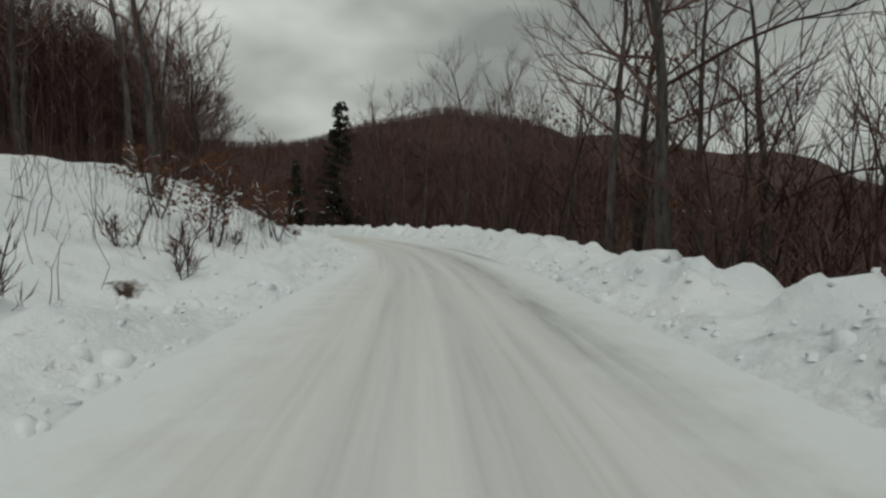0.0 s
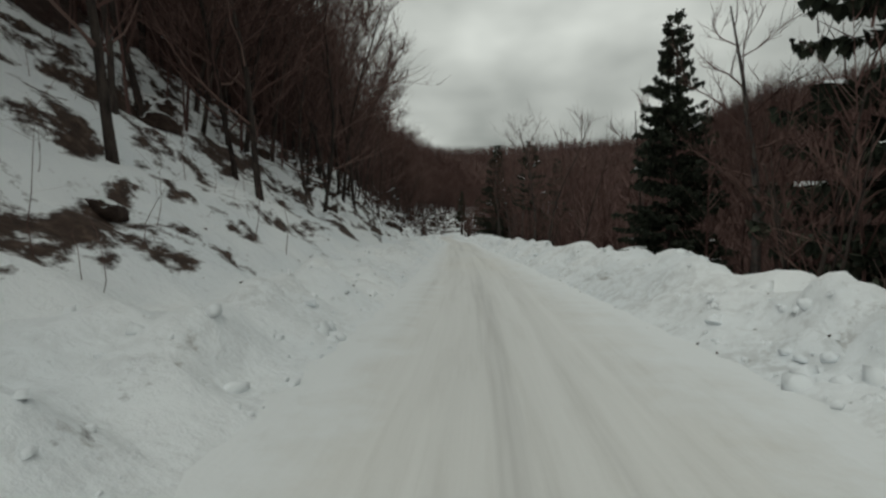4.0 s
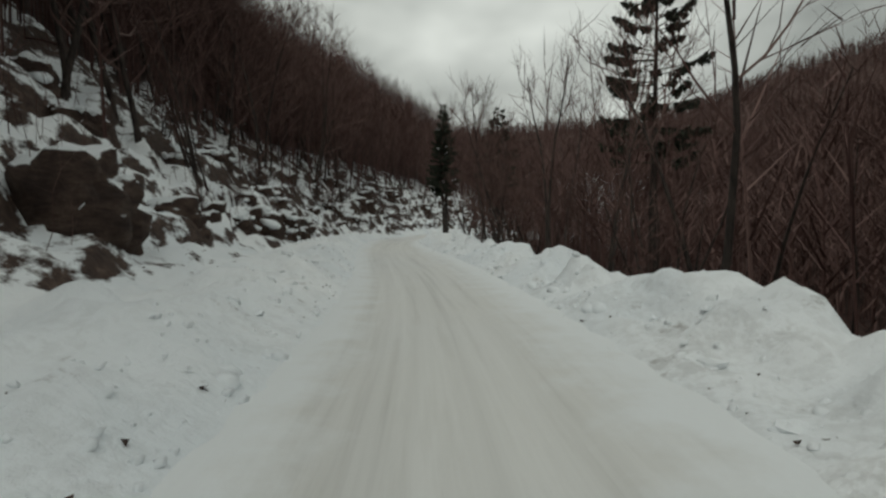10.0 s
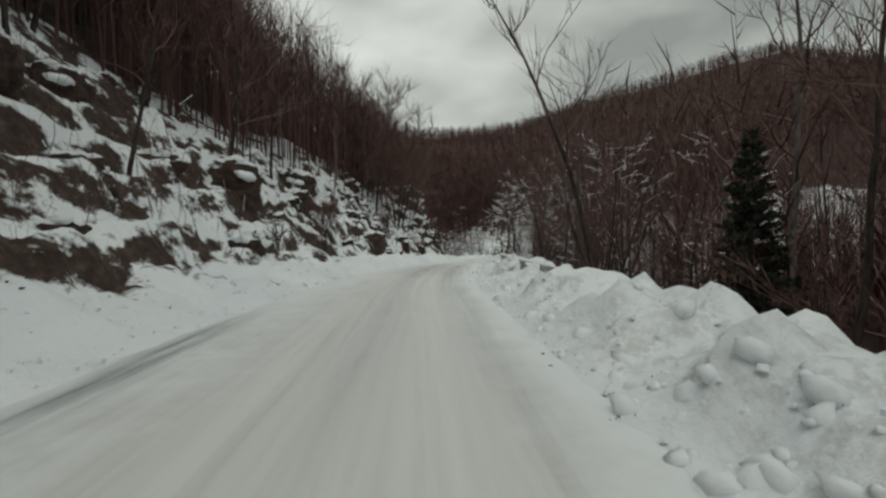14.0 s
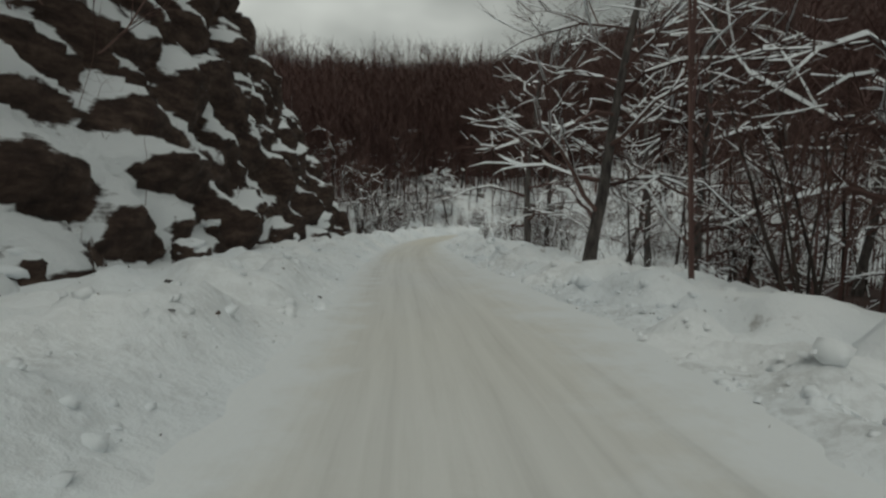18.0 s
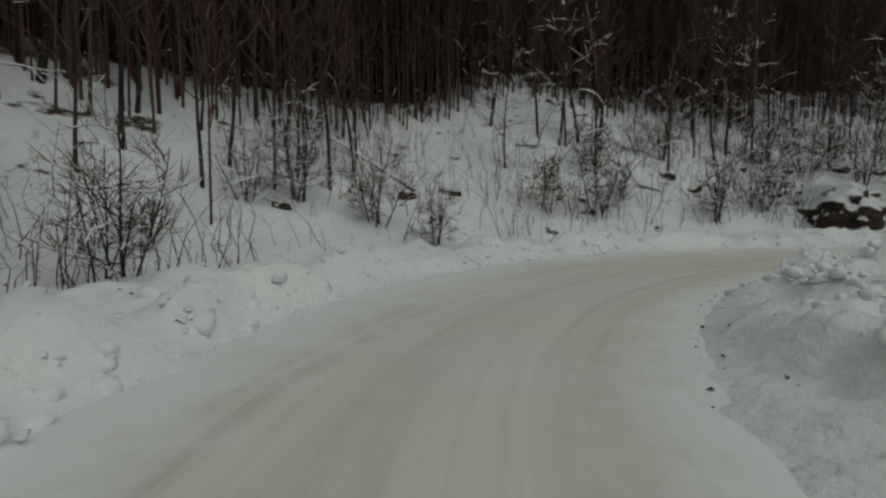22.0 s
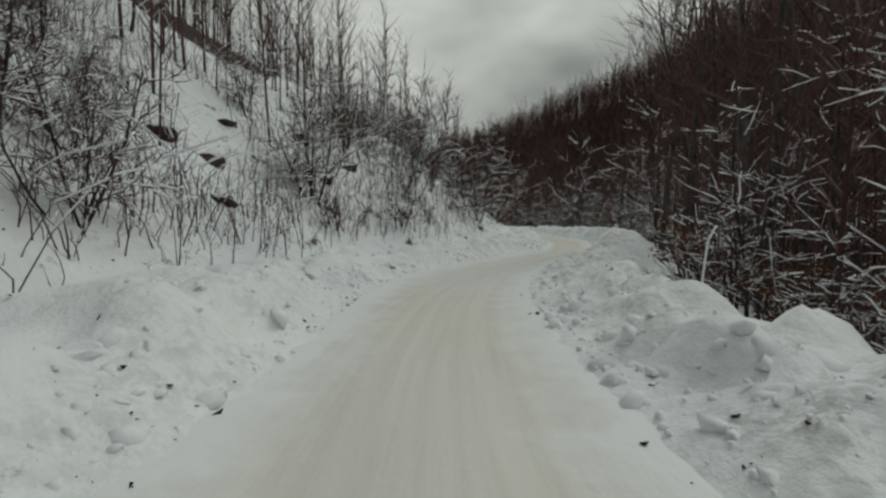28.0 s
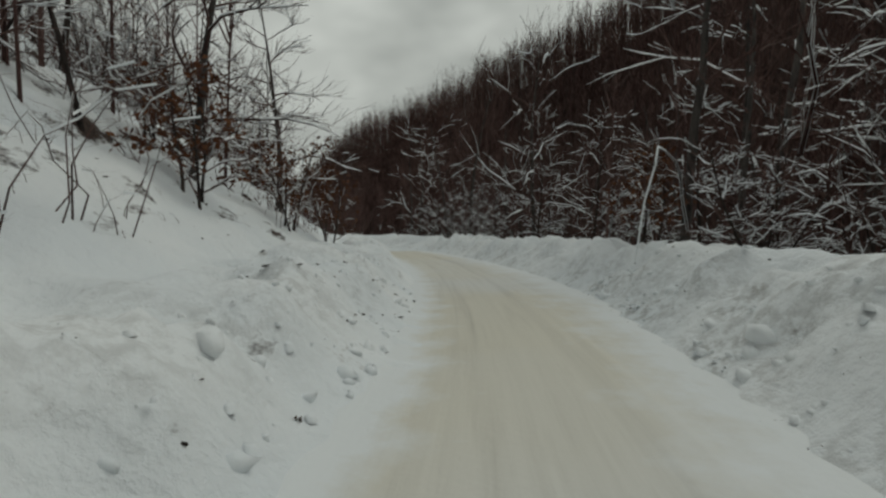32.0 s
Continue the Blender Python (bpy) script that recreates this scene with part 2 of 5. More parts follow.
def island_material(name, a, b, c3, rough=0.85):
    m, n, l, bsdf = material(name, rough, 0.2)
    geo = n.new("ShaderNodeNewGeometry")
    c = ramp_node(n, l, geo.outputs["Random Per Island"], [(0.0, a), (0.5, b), (1.0, c3)])
    l.new(mix_node(n, l, 0.35, c, ramp_node(n, l, noise_node(n, l, 0.05, 3, 0.5, geo.outputs["Position"]),
                                             [(0.35, (0.5, 0.5, 0.5)), (0.65, (1, 1, 1))]), "MULTIPLY"), bsdf.inputs["Base Color"])
    return m


def metal_material():
    m, n, l, bsdf = material("galvanised_steel", 0.45, 0.5)
    co = place_coord(n)
    f = noise_node(n, l, 6, 5, 0.7, co)
    l.new(ramp_node(n, l, f, [(0.35, (0.16, 0.16, 0.16)), (0.7, (0.34, 0.35, 0.36))]), bsdf.inputs["Base Color"])
    bsdf.inputs["Metallic"].default_value = 0.7
    return m


SNOW, GROUND, ROAD, ROCK, FLOOR = snow_material(), ground_material(), road_material(), rock_material(), floor_material()
BARK = bark_material("bark", (0.020, 0.016, 0.015), (0.075, 0.060, 0.052))
PALE_BARK = bark_material("pale_bark", (0.035, 0.03, 0.03), (0.13, 0.115, 0.105))
TWIG = island_material("twigs", (0.062, 0.034, 0.030), (0.112, 0.064, 0.056), (0.18, 0.115, 0.10))
WOODS = island_material("distant_woods", (0.080, 0.043, 0.039), (0.135, 0.077, 0.069), (0.20, 0.128, 0.114))
NEEDLE = island_material("spruce_needles", (0.022, 0.027, 0.020), (0.036, 0.044, 0.031), (0.058, 0.066, 0.046))
RUSSET = island_material("dead_leaves", (0.07, 0.028, 0.015), (0.13, 0.050, 0.025), (0.19, 0.085, 0.04))
STEEL = metal_material()
CRAG = rock_material("rock_face", 0.37, 1.7)
DEBRIS = island_material("earth_and_leaves", (0.035, 0.024, 0.020), (0.075, 0.053, 0.043), (0.14, 0.105, 0.085))


# ---------------------------------------------------------------- building helpers
def mesh_from(name, verts, faces, mats, smooth=False, slots=None):
    me = bpy.data.meshes.new(name)
    if isinstance(faces, np.ndarray):
        count, sides = faces.shape
        me.vertices.add(len(verts))
        me.vertices.foreach_set("co", np.ascontiguousarray(verts, dtype=np.float32).ravel())
        me.loops.add(count * sides)
        me.loops.foreach_set("vertex_index", np.ascontiguousarray(faces, dtype=np.int32).ravel())
        me.polygons.add(count)
        me.polygons.foreach_set("loop_start", np.arange(0, count * sides, sides, dtype=np.int32))
        me.update(calc_edges=True)
    else:
        me.from_pydata([tuple(v) for v in verts], [], faces)
    for m in mats:
        me.materials.append(m)
    if smooth:
        me.polygons.foreach_set("use_smooth", [True] * len(me.polygons))
    if slots is not None:
        me.polygons.foreach_set("material_index", np.asarray(slots, dtype=np.int32))
    me.update()
    return me


def part_of(parent, name, me, label=""):
    ob = new(name, me)
    ob.parent = parent
    if label:
        ob["label"] = label
    return ob


def smoothstep(a, b, x):
    t = np.clip((x - a) / (b - a), 0, 1)
    return t * t * (3 - 2 * t)


_lattice = np.random.RandomState(7).rand(64, 64)


def value_noise(x, y):
    """Smooth noise of -1 to 1 over the plane, one cell a metre, repeating after 64."""
    xi, yi = np.floor(x).astype(int), np.floor(y).astype(int)
    fx, fy = x - xi, y - yi
    fx, fy = fx * fx * (3 - 2 * fx), fy * fy * (3 - 2 * fy)
    a, b = _lattice[xi % 64, yi % 64], _lattice[(xi + 1) % 64, yi % 64]
    c, d = _lattice[xi % 64, (yi + 1) % 64], _lattice[(xi + 1) % 64, (yi + 1) % 64]
    return 2 * ((a * (1 - fx) + b * fx) * (1 - fy) + (c * (1 - fx) + d * fx) * fy) - 1


def fractal(x, y, scale, octaves=4):
    out, amp = 0, 1.0
    for k in range(octaves):
        out = out + amp * value_noise(x / scale + 17.3 * k, y / scale - 9.1 * k)
        scale, amp = scale * 0.48, amp * 0.52
    return out


# ---------------------------------------------------------------- the road's line
# the road runs on past both ends of the drive, down the valley it came from and along the far side
_t = np.array([r[0] for r in PATH])
_p = np.array([r[1:4] for r in PATH]) - (0, 0, EYE)
_fine = np.linspace(0, 32, 641)
_line = np.stack([np.interp(_fine, _t, _p[:, k]) for k in range(3)], 1)
_kern = np.hanning(17) / np.hanning(17).sum()
_line = np.stack([np.convolve(np.pad(_line[:, k], 8, "reflect", reflect_type="odd"), _kern, "valid") for k in range(3)], 1)


def run_on(a, b, count, bend, first=0.0):
    """count further points, a metre apart, from b on the way from a to b, bending by so many degrees a metre, over the first 60 m by another"""
    way = (b - a) / np.linalg.norm((b - a)[:2])
    ang, out, pt = math.atan2(way[1], way[0]), [], b.copy()
    for k in range(count):
        ang += radians(first if k < 60 else bend)
        pt = pt + (math.cos(ang), math.sin(ang), way[2] * 0.4)
        out.append(pt)
    return np.array(out)


_before = run_on(_line[6], _line[0], 260, -0.10, -0.10)[::-1]
_after = run_on(_line[-12], _line[-1], 320, 0.10, 0.75)
LINE = np.concatenate([_before, _line, _after])
_step = np.linalg.norm(np.diff(LINE[:, :2], axis=0), axis=1)
_arc = np.concatenate([[0], np.cumsum(_step)])
ARC = np.arange(0, _arc[-1], 0.5)
LINE = np.stack([np.interp(ARC, _arc, LINE[:, k]) for k in range(3)], 1)
TIME = np.interp(ARC, _arc, np.concatenate([np.linspace(-30, -0.05, 260), _fine, np.linspace(32.05, 62, 320)]))
AHEAD = np.gradient(LINE[:, :2], axis=0)
AHEAD /= np.linalg.norm(AHEAD, axis=1)[:, None]
LEFT = np.stack([-AHEAD[:, 1], AHEAD[:, 0]], 1)
FIRST, LAST = int(np.searchsorted(TIME, 0)), int(np.searchsorted(TIME, 32))


def nearest(x, y):
    """For places: the index of the nearest point of the road's line, and the signed distance from it (left positive)"""
    q = np.stack([np.ravel(x), np.ravel(y)], 1)
    idx, off = np.empty(len(q), int), np.empty(len(q))
    sub = LINE[::2, :2]
    for a in range(0, len(q), 4000):
        d = ((q[a:a + 4000, None, :] - sub[None]) ** 2).sum(-1)
        i = d.argmin(1) * 2
        idx[a:a + 4000] = i
        v = q[a:a + 4000] - LINE[i, :2]
        side = (v * LEFT[i]).sum(1)
        off[a:a + 4000] = np.where(side >= 0, 1, -1) * np.sqrt(d.min(1))
    return idx, off


def keyed(t, *pairs):
    return np.interp(t, [p[0] for p in pairs], [p[1] for p in pairs])


def profile(t, off, s):
    """The ground's height over the road at a signed distance from its line, for the stretch of the drive named by t."""
    d = np.abs(off)
    left = off > 0
    # left: kerb of ploughed snow, then the hillside
    wl_ = keyed(t, (0.4, 2.4), (1.4, 1.5), (2.5, 1.3), (3.5, 1.5), (6.4, 1.5), (9.4, 1.3), (11.4, 1.4), (12.4, 1.9), (13.5, 3.5), (14.5, 3.4), (15.6, 2.6), (17.4, 1.6), (18.4, 1.2), (19.4, 1.1), (20.5, 1.3), (21.7, 2.0), (22.9, 3.0), (24, 3.8), (25, 3.4), (26, 2.2), (28.6, 1.5), (29.6, 2.4), (30.6, 2.0), (31.6, 1.3), (32.4, 0.95), (34, 1.2))
    kerb_h = keyed(t, (0, 0.35), (3, 0.4), (10, 0.55), (13, 0.45), (17, 0.5), (20, 0.55), (22, 0.45), (25.5, 0.4), (27.5, 0.6), (30.5, 0.55), (31.6, 0.8), (33, 0.85))
    foot = keyed(t, (0, 5.0), (2, 4.2), (6, 4.0), (9, 4.4), (11, 4.6), (14, 4.6), (17, 5.5), (19.4, 5.0), (20.2, 16), (21, 13), (22.0, 8.0), (25, 6.0), (27.5, 5.0), (31, 4.2), (32, 4.0))
    slope = keyed(t, (-8, 0.3), (0, 0.30), (1.0, 0.40), (2.2, 0.62), (3.5, 0.75), (5.5, 0.85), (11, 0.95), (13, 1.05), (16.5, 1.1), (18, 1.25), (19.4, 1.2), (20.2, 0.5), (22, 0.62), (25.5, 0.66), (28, 0.72), (31, 0.9), (33, 0.8), (45, 0.6))
    cap = keyed(t, (-20, 14), (0, 4.5), (3.2, 5.5), (4.2, 14), (6, 55), (12, 65), (17.5, 60), (19, 36), (19.8, 12), (21, 12), (21.8, 20), (23, 34), (25, 45), (32, 52), (60, 50))
    dip = keyed(t, (0, 0), (19.6, 0), (20.3, -1.6), (21.2, -1.2), (22.2, 0), (32, 0))
    up = np.maximum(d - foot, 0) * slope
    up = cap * (1 - np.exp(-up / cap))
    hl = kerb_h * smoothstep(wl_, wl_ + 1.3, d) + dip * smoothstep(wl_ + 1.5, wl_ + 5, d) + up
    # right: the plough's bank, then the fall into the valley
    wr = keyed(t, (0.4, 2.9), (1.4, 3.3), (2.5, 3.5), (3.5, 3.2), (5, 2.0), (6.4, 1.6), (9.4, 1.8), (11.4, 2.6), (12.4, 1.8), (13.5, 1.4), (14.5, 1.4), (17.4, 1.5), (18.4, 2.8), (19.4, 2.4), (20.5, 1.5), (21.7, 1.3), (22.9, 1.8), (24, 1.7), (25, 1.7), (26, 1.7), (28.6, 1.4), (29.6, 1.2), (30.6, 1.2), (31.6, 1.4), (33, 2.8))
    bank = keyed(t, (0, 0.4), (0.8, 0.45), (1.4, 0.66), (2, 0.72), (3, 0.75), (5, 0.5), (6.3, 0.42), (8.2, 0.65), (9, 0.5), (10.3, 0.50), (12.3, 0.42), (14.3, 0.48), (15.5, 0.34), (16.5, 0.2), (17.6, 0.18), (19.3, 0.28), (20.2, 0.26), (21.2, 0.36), (22.2, 0.45), (23.2, 0.6), (25.3, 0.6), (27, 0.55), (28, 0.42), (29.3, 0.33), (30.3, 0.24), (31.3, 0.55), (32.3, 0.9))
    flat = keyed(t, (0, 1.2), (5, 0.6), (13, 0.5), (15, 0.9), (16.5, 1.0), (18, 2.6), (19.4, 2.4), (20.2, 0.6), (21, 1.0), (21.9, 6.0), (25.5, 5.0), (27.5, 2.0), (29, 0.9), (32, 1.6))
    fall = keyed(t, (-5, 0.5), (0, 0.5), (6, 0.55), (14, 0.5), (16.5, 0.45), (17.6, 0.3), (18.4, 0.16), (20, 0.2), (22, 0.15), (25.5, 0.25), (27.5, 0.35), (32, 0.4))
    depth = keyed(t, (0, 17), (10, 14), (15, 9), (18, 3.5), (22, 2.0), (26, 4), (30, 9), (40, 16))
    edge = wr + 1.5 + flat
    down = np.maximum(d - edge, 0) * fall
    down = depth * (1 - np.exp(-down / depth))
    lip = keyed(t, (19, 1.5), (20.0, 0.8), (21.6, 0.8), (22.6, 1.2), (24.5, 1.5))
    hr = bank * smoothstep(wr - 0.15, wr + lip, d) - down - 0.35 * smoothstep(edge - 0.6, edge + 1.0, d)
    h = np.where(left, hl, hr)
    w = np.where(left, wl_, wr)
    rough = smoothstep(w, w + 1.0, d)
    return h, rough, w


def cover(t, off):
    """How much of the cut is bare (earth, rock) and how much of the ground lies under leaf litter instead of snow."""
    d = np.abs(off)
    left = off > 0
    cut = np.where(left, keyed(t, (1.5, 0.2), (3.5, 0.5), (5, 0.75), (9, 0.7), (11, 0.85), (15.5, 0.9), (17, 0.5), (20, 0.4), (20.3, 0.2), (40, 0.25)) * smoothstep(3.6, 4.8, d), -1.2)
    near_l = keyed(t, (0, 13), (2, 11), (3, 9.5), (6, 11), (11, 13), (15, 13), (18, 14), (19, 16), (20, 26), (21.5, 21), (23, 15), (26, 15), (28, 17), (40, 20))
    near_r = keyed(t, (0, 5.5), (14.5, 5.0), (16.5, 5.5), (17.6, 8), (18.6, 11), (20, 15), (21.5, 18), (26, 16), (27.5, 10), (29, 7), (40, 7))
    n = np.where(left, near_l, near_r)
    # dirt thrown up with the ploughed snow
    w = np.where(left, 1.6, 1.8)
    grime = smoothstep(w - 0.4, w + 0.3, d) * (1 - smoothstep(w + 1.2, w + 2.6, d)) * np.where(left, 0.55, 1.0)
    grime = grime * keyed(t, (0, 0.45), (5, 0.5), (8, 0.4), (12, 0.35), (16, 0.55), (18, 0.5), (20, 0.45), (22.0, 0.25), (23.5, 0.35), (26, 0.45), (30, 0.6), (32, 0.7))
    return cut, smoothstep(n, n * 1.5, d), grime


def ground_height(x, y, detail=True):
    x, y = np.asarray(x, float), np.asarray(y, float)
    i, off = nearest(x, y)
    h, rough, w = profile(TIME[i], off, ARC[i])
    z = LINE[i, 2] + h
    if detail:
        far = smoothstep(5, 16, np.abs(off))
        bank = np.where(off < 0, 1.0, 0.6) * rough * (1 - far)
        z = z + rough * 0.09 * fractal(x, y, 1.1, 3) + bank * (0.07 * np.maximum(fractal(x + 40, y, 1.0, 3) - 0.1, 0) + 0.10 * np.abs(fractal(x, y + 30, 0.55, 2)))
        # blocky lumps of ploughed snow on both banks
        near = rough * (1 - smoothstep(2.2, 4.2, np.abs(off) - w)) * np.where(off < 0, 1.0, 0.7)
        z = z + near * 1.3 * (0.12 * np.tanh(4 * (value_noise(x / 0.62, y / 0.62) - 0.1)) + 0.085 * np.tanh(4 * value_noise(x / 0.40 + 7, y / 0.40)) + 0.03 * np.tanh(3 * value_noise(x / 1.3 + 3, y / 1.3 + 11)))
        # ledges of the rocky cutting
        rocky = np.where(off > 0, keyed(TIME[i], (2.4, 0), (4, 0.35), (6, 0.8), (9, 1), (18.3, 1), (19.8, 1), (20.2, 0), (22, 0.25), (29, 0.15), (31, 0.5)), 0) * smoothstep(4.2, 6.5, np.abs(off)) * (1 - smoothstep(17, 24, np.abs(off)))
        wave = 1.0 * fractal(x, y, 4.5, 3)
        u = (h + wave) / 1.6
        z = z + rocky * ((np.floor(u) + smoothstep(0.5, 1.0, u - np.floor(u))) * 1.6 - wave - h)
        z = z + far * (0.5 * fractal(x, y, 7.0, 4) + 1.2 * fractal(x + 9, y + 5, 19.0, 3))
    return z, i, off


# ---------------------------------------------------------------- the lie of the land, well off the road
GX0, GX1 = math.floor(LINE[FIRST:LAST, 0].min() - 330), math.ceil(LINE[FIRST:LAST, 0].max() + 330)
GY0, GY1 = math.floor(LINE[FIRST:LAST, 1].min() - 230), math.ceil(LINE[FIRST:LAST, 1].max() + 330)
CELL = 5.0
_gx, _gy = np.arange(GX0, GX1 + 1, CELL), np.arange(GY0, GY1 + 1, CELL)
_mx, _my = np.meshgrid(_gx, _gy, indexing="ij")
_mz, _mi, _mo = ground_height(_mx.ravel(), _my.ravel(), False)
_mz, _mo = _mz.reshape(_mx.shape), _mo.reshape(_mx.shape)
for _ in range(5):
    _pad = np.pad(_mz, 1, "edge")
    _mz = sum(_pad[a:a + _mz.shape[0], b:b + _mz.shape[1]] for a in range(3) for b in range(3)) / 9
# a wooded spur stands between the two legs of the road, and higher hills all round
_sa, _sb = np.array([78.0, 189.0]), np.array([165.0, 158.0])
_k = np.clip(((_mx - _sa[0]) * (_sb - _sa)[0] + (_my - _sa[1]) * (_sb - _sa)[1]) / ((_sb - _sa) ** 2).sum(), 0, 1)
_sd = np.hypot(_mx - _sa[0] - _k * (_sb - _sa)[0], _my - _sa[1] - _k * (_sb - _sa)[1])
_mz = _mz + (40.5 - 11.0 * _k) * np.exp(-(_sd / 34.0) ** 2) * smoothstep(14, 46, np.abs(_mo))
_mz = _mz + 26.0 * np.exp(-((_mx - 225.0) / 80.0) ** 2 - ((_my - 90.0) / 60.0) ** 2) * smoothstep(20, 60, np.abs(_mo))
_mz = _mz + (72.0 - 26.0 * smoothstep(190, 300, _my) * (1 - smoothstep(140, 270, _mx))) * smoothstep(110, 290, np.abs(_mo))
_mz = _mz + 3.0 * fractal(_mx, _my, 60.0, 3) * smoothstep(25, 90, np.abs(_mo))


def macro(x, y):
    u, v = np.clip((x - GX0) / CELL, 0, len(_gx) - 1.001), np.clip((y - GY0) / CELL, 0, len(_gy) - 1.001)
    i, j = u.astype(int), v.astype(int)
    fu, fv = u - i, v - j
    return ((_mz[i, j] * (1 - fu) + _mz[i + 1, j] * fu) * (1 - fv) + (_mz[i, j + 1] * (1 - fu) + _mz[i + 1, j + 1] * fu) * fv)


def land(x, y):
    """Height of the ground anywhere, the nearest point of the road's line and the distance from it."""
    x, y = np.asarray(x, float), np.asarray(y, float)
    z, i, off = ground_height(x, y)
    k = smoothstep(11, 24, np.abs(off))
    rough = 0.5 * fractal(x, y, 7.0, 3) + 1.0 * fractal(x + 9, y + 5, 19.0, 3)
    return z * (1 - k) + (macro(x, y) + rough) * k, i, off


def sheet(name, rows, cols, x, y, z, keep, mats, slots=None, smooth=True, uv=None, covers=None, names=("cut", "litter", "grime")):
    idx = np.arange(rows * cols).reshape(rows, cols)
    q = np.stack([idx[:-1, :-1], idx[1:, :-1], idx[1:, 1:], idx[:-1, 1:]], -1).reshape(-1, 4)
    if keep is not None:
        q = q[keep.ravel()]
    me = mesh_from(name, np.stack([x.ravel(), y.ravel(), z.ravel()], 1), q, mats, smooth, slots)
    if covers is not None:
        for nm, val in zip(names, covers):
            me.attributes.new(nm, "FLOAT", "POINT").data.foreach_set("value", np.ascontiguousarray(val, dtype=np.float32).ravel())
    if uv is not None:
        layer = me.uv_layers.new(name="lane")
        flat = np.empty(len(me.loops), int)
        me.loops.foreach_get("vertex_index", flat)
        layer.data.foreach_set("uv", uv.reshape(-1, 2)[flat].ravel())
    return me


def strip_places(a, b, offsets, step=1):
    i = np.arange(a, b, step)
    at = lambda col: np.interp(i, np.arange(len(col)), col)[:, None]
    x = at(LINE[:, 0]) + at(LEFT[:, 0]) * offsets[None]
    y = at(LINE[:, 1]) + at(LEFT[:, 1]) * offsets[None]
    return i, x, y


_end = min(LAST + 70, len(LINE) - 1)
_offs = np.concatenate([np.arange(-13.0, -6.0, 0.5), np.arange(-6.0, -1.0, 0.17), np.arange(-1.0, 1.0, 0.5), np.arange(1.0, 5.5, 0.17), np.arange(5.5, 13.3, 0.3)])
_i, _x, _y = strip_places(FIRST - 20, _end, _offs, 0.5)
_z, _ni, _no = land(_x.ravel(), _y.ravel())
_h, _r, _w = profile(TIME[_ni], _no, None)
_z = _z - 0.07 * (1 - smoothstep(_w - 0.1, _w + 0.25, np.abs(_no)))
_z = _z.reshape(_x.shape)
roadside = new("ground", sheet("ground", len(_i), len(_offs), _x, _y, _z, None, [GROUND], covers=cover(TIME[_ni], _no)))
tagged(roadside, "snow-covered verge and ploughed snow banks along the road", "ground", kind="structure")
# packed carriageway
_offs = np.linspace(-5.0, 5.0, 41)
_i, _x, _y = strip_places(FIRST - 20, _end, _offs)
_nz = np.repeat(LINE[_i, 2][:, None], len(_offs), 1)
_ni, _no = nearest(_x, _y)
_h, _r, _w = profile(TIME[_ni], _no, None)
_u = np.repeat(_offs[None], len(_i), 0)
_ruts = -0.035 * (np.exp(-((np.abs(_u + 0.05) - 0.75) / 0.22) ** 2)) + 0.012 * fractal(_x, _y, 0.8, 3)
_nz = _nz + _ruts - 0.25 * smoothstep(0.25, 0.8, (np.abs(_no) - _w).reshape(_x.shape))
_edge = (np.abs(_no) / _w).reshape(_x.shape)
_sand = keyed(TIME[_i], (0, 0.15), (2, 0.2), (3, 0.6), (4, 0.3), (16, 0.15), (19, 0.5), (21, 0.9), (25.5, 1.0), (27, 0.6), (30, 0.5), (32, 1.0))[:, None] + 0 * _x
_tt = TIME[_i][:, None] + 0 * _x
_span = lambda a, b: smoothstep(a, a + 0.35, _tt) * (1 - smoothstep(b - 0.35, b, _tt))
_lane = lambda c, w: np.exp(-((_u - c) / w) ** 2)
_bare = 0.75 * _lane(-1.9, 0.30) * _span(0.1, 2.6) + 0.35 * _lane(-0.55, 0.2) * _span(-0.5, 3.0) + 0.3 * _lane(0.35, 0.18) * _span(-0.5, 2.2)
_bare = _bare + 1.2 * _lane(-3.0, 0.14) * _span(1.0, 1.95)
_bare = _bare + 1.3 * _lane(3.15, 0.26) * (_span(13.15, 13.95) + _span(14.05, 14.8) + 0.8 * _span(15.2, 16.2)) + 0.45 * (_lane(-0.8, 0.24) + _lane(0.7, 0.24)) * _span(14.1, 17.9) + 0.5 * _lane(0.1, 1.6) * _span(15.2, 16.3)
_bare = _bare + 0.45 * (_lane(-0.85, 0.16) + _lane(0.0, 0.14)) * _span(5.9, 8.3) + 0.5 * _lane(0.9, 0.5) * _span(12.75, 13.5)
_stain = 1.2 * np.exp(-((_tt - 26.05) / 0.14) ** 2) * _lane(0.0, 0.5) + 0.16 * (_lane(-0.75, 0.25) + _lane(0.85, 0.25)) * _span(18.6, 26.6)
_uv = np.stack([_u, np.repeat(ARC[_i][:, None], len(_offs), 1)], -1)
road = new("road", sheet("road", len(_i), len(_offs), _x, _y, _nz, None, [ROAD], uv=_uv, covers=(_edge, _sand, _bare, _stain), names=("edge", "sand", "bare", "stain")))
tagged(road, "narrow road of packed snow with grey and sandy wheel tracks", "road", kind="structure")


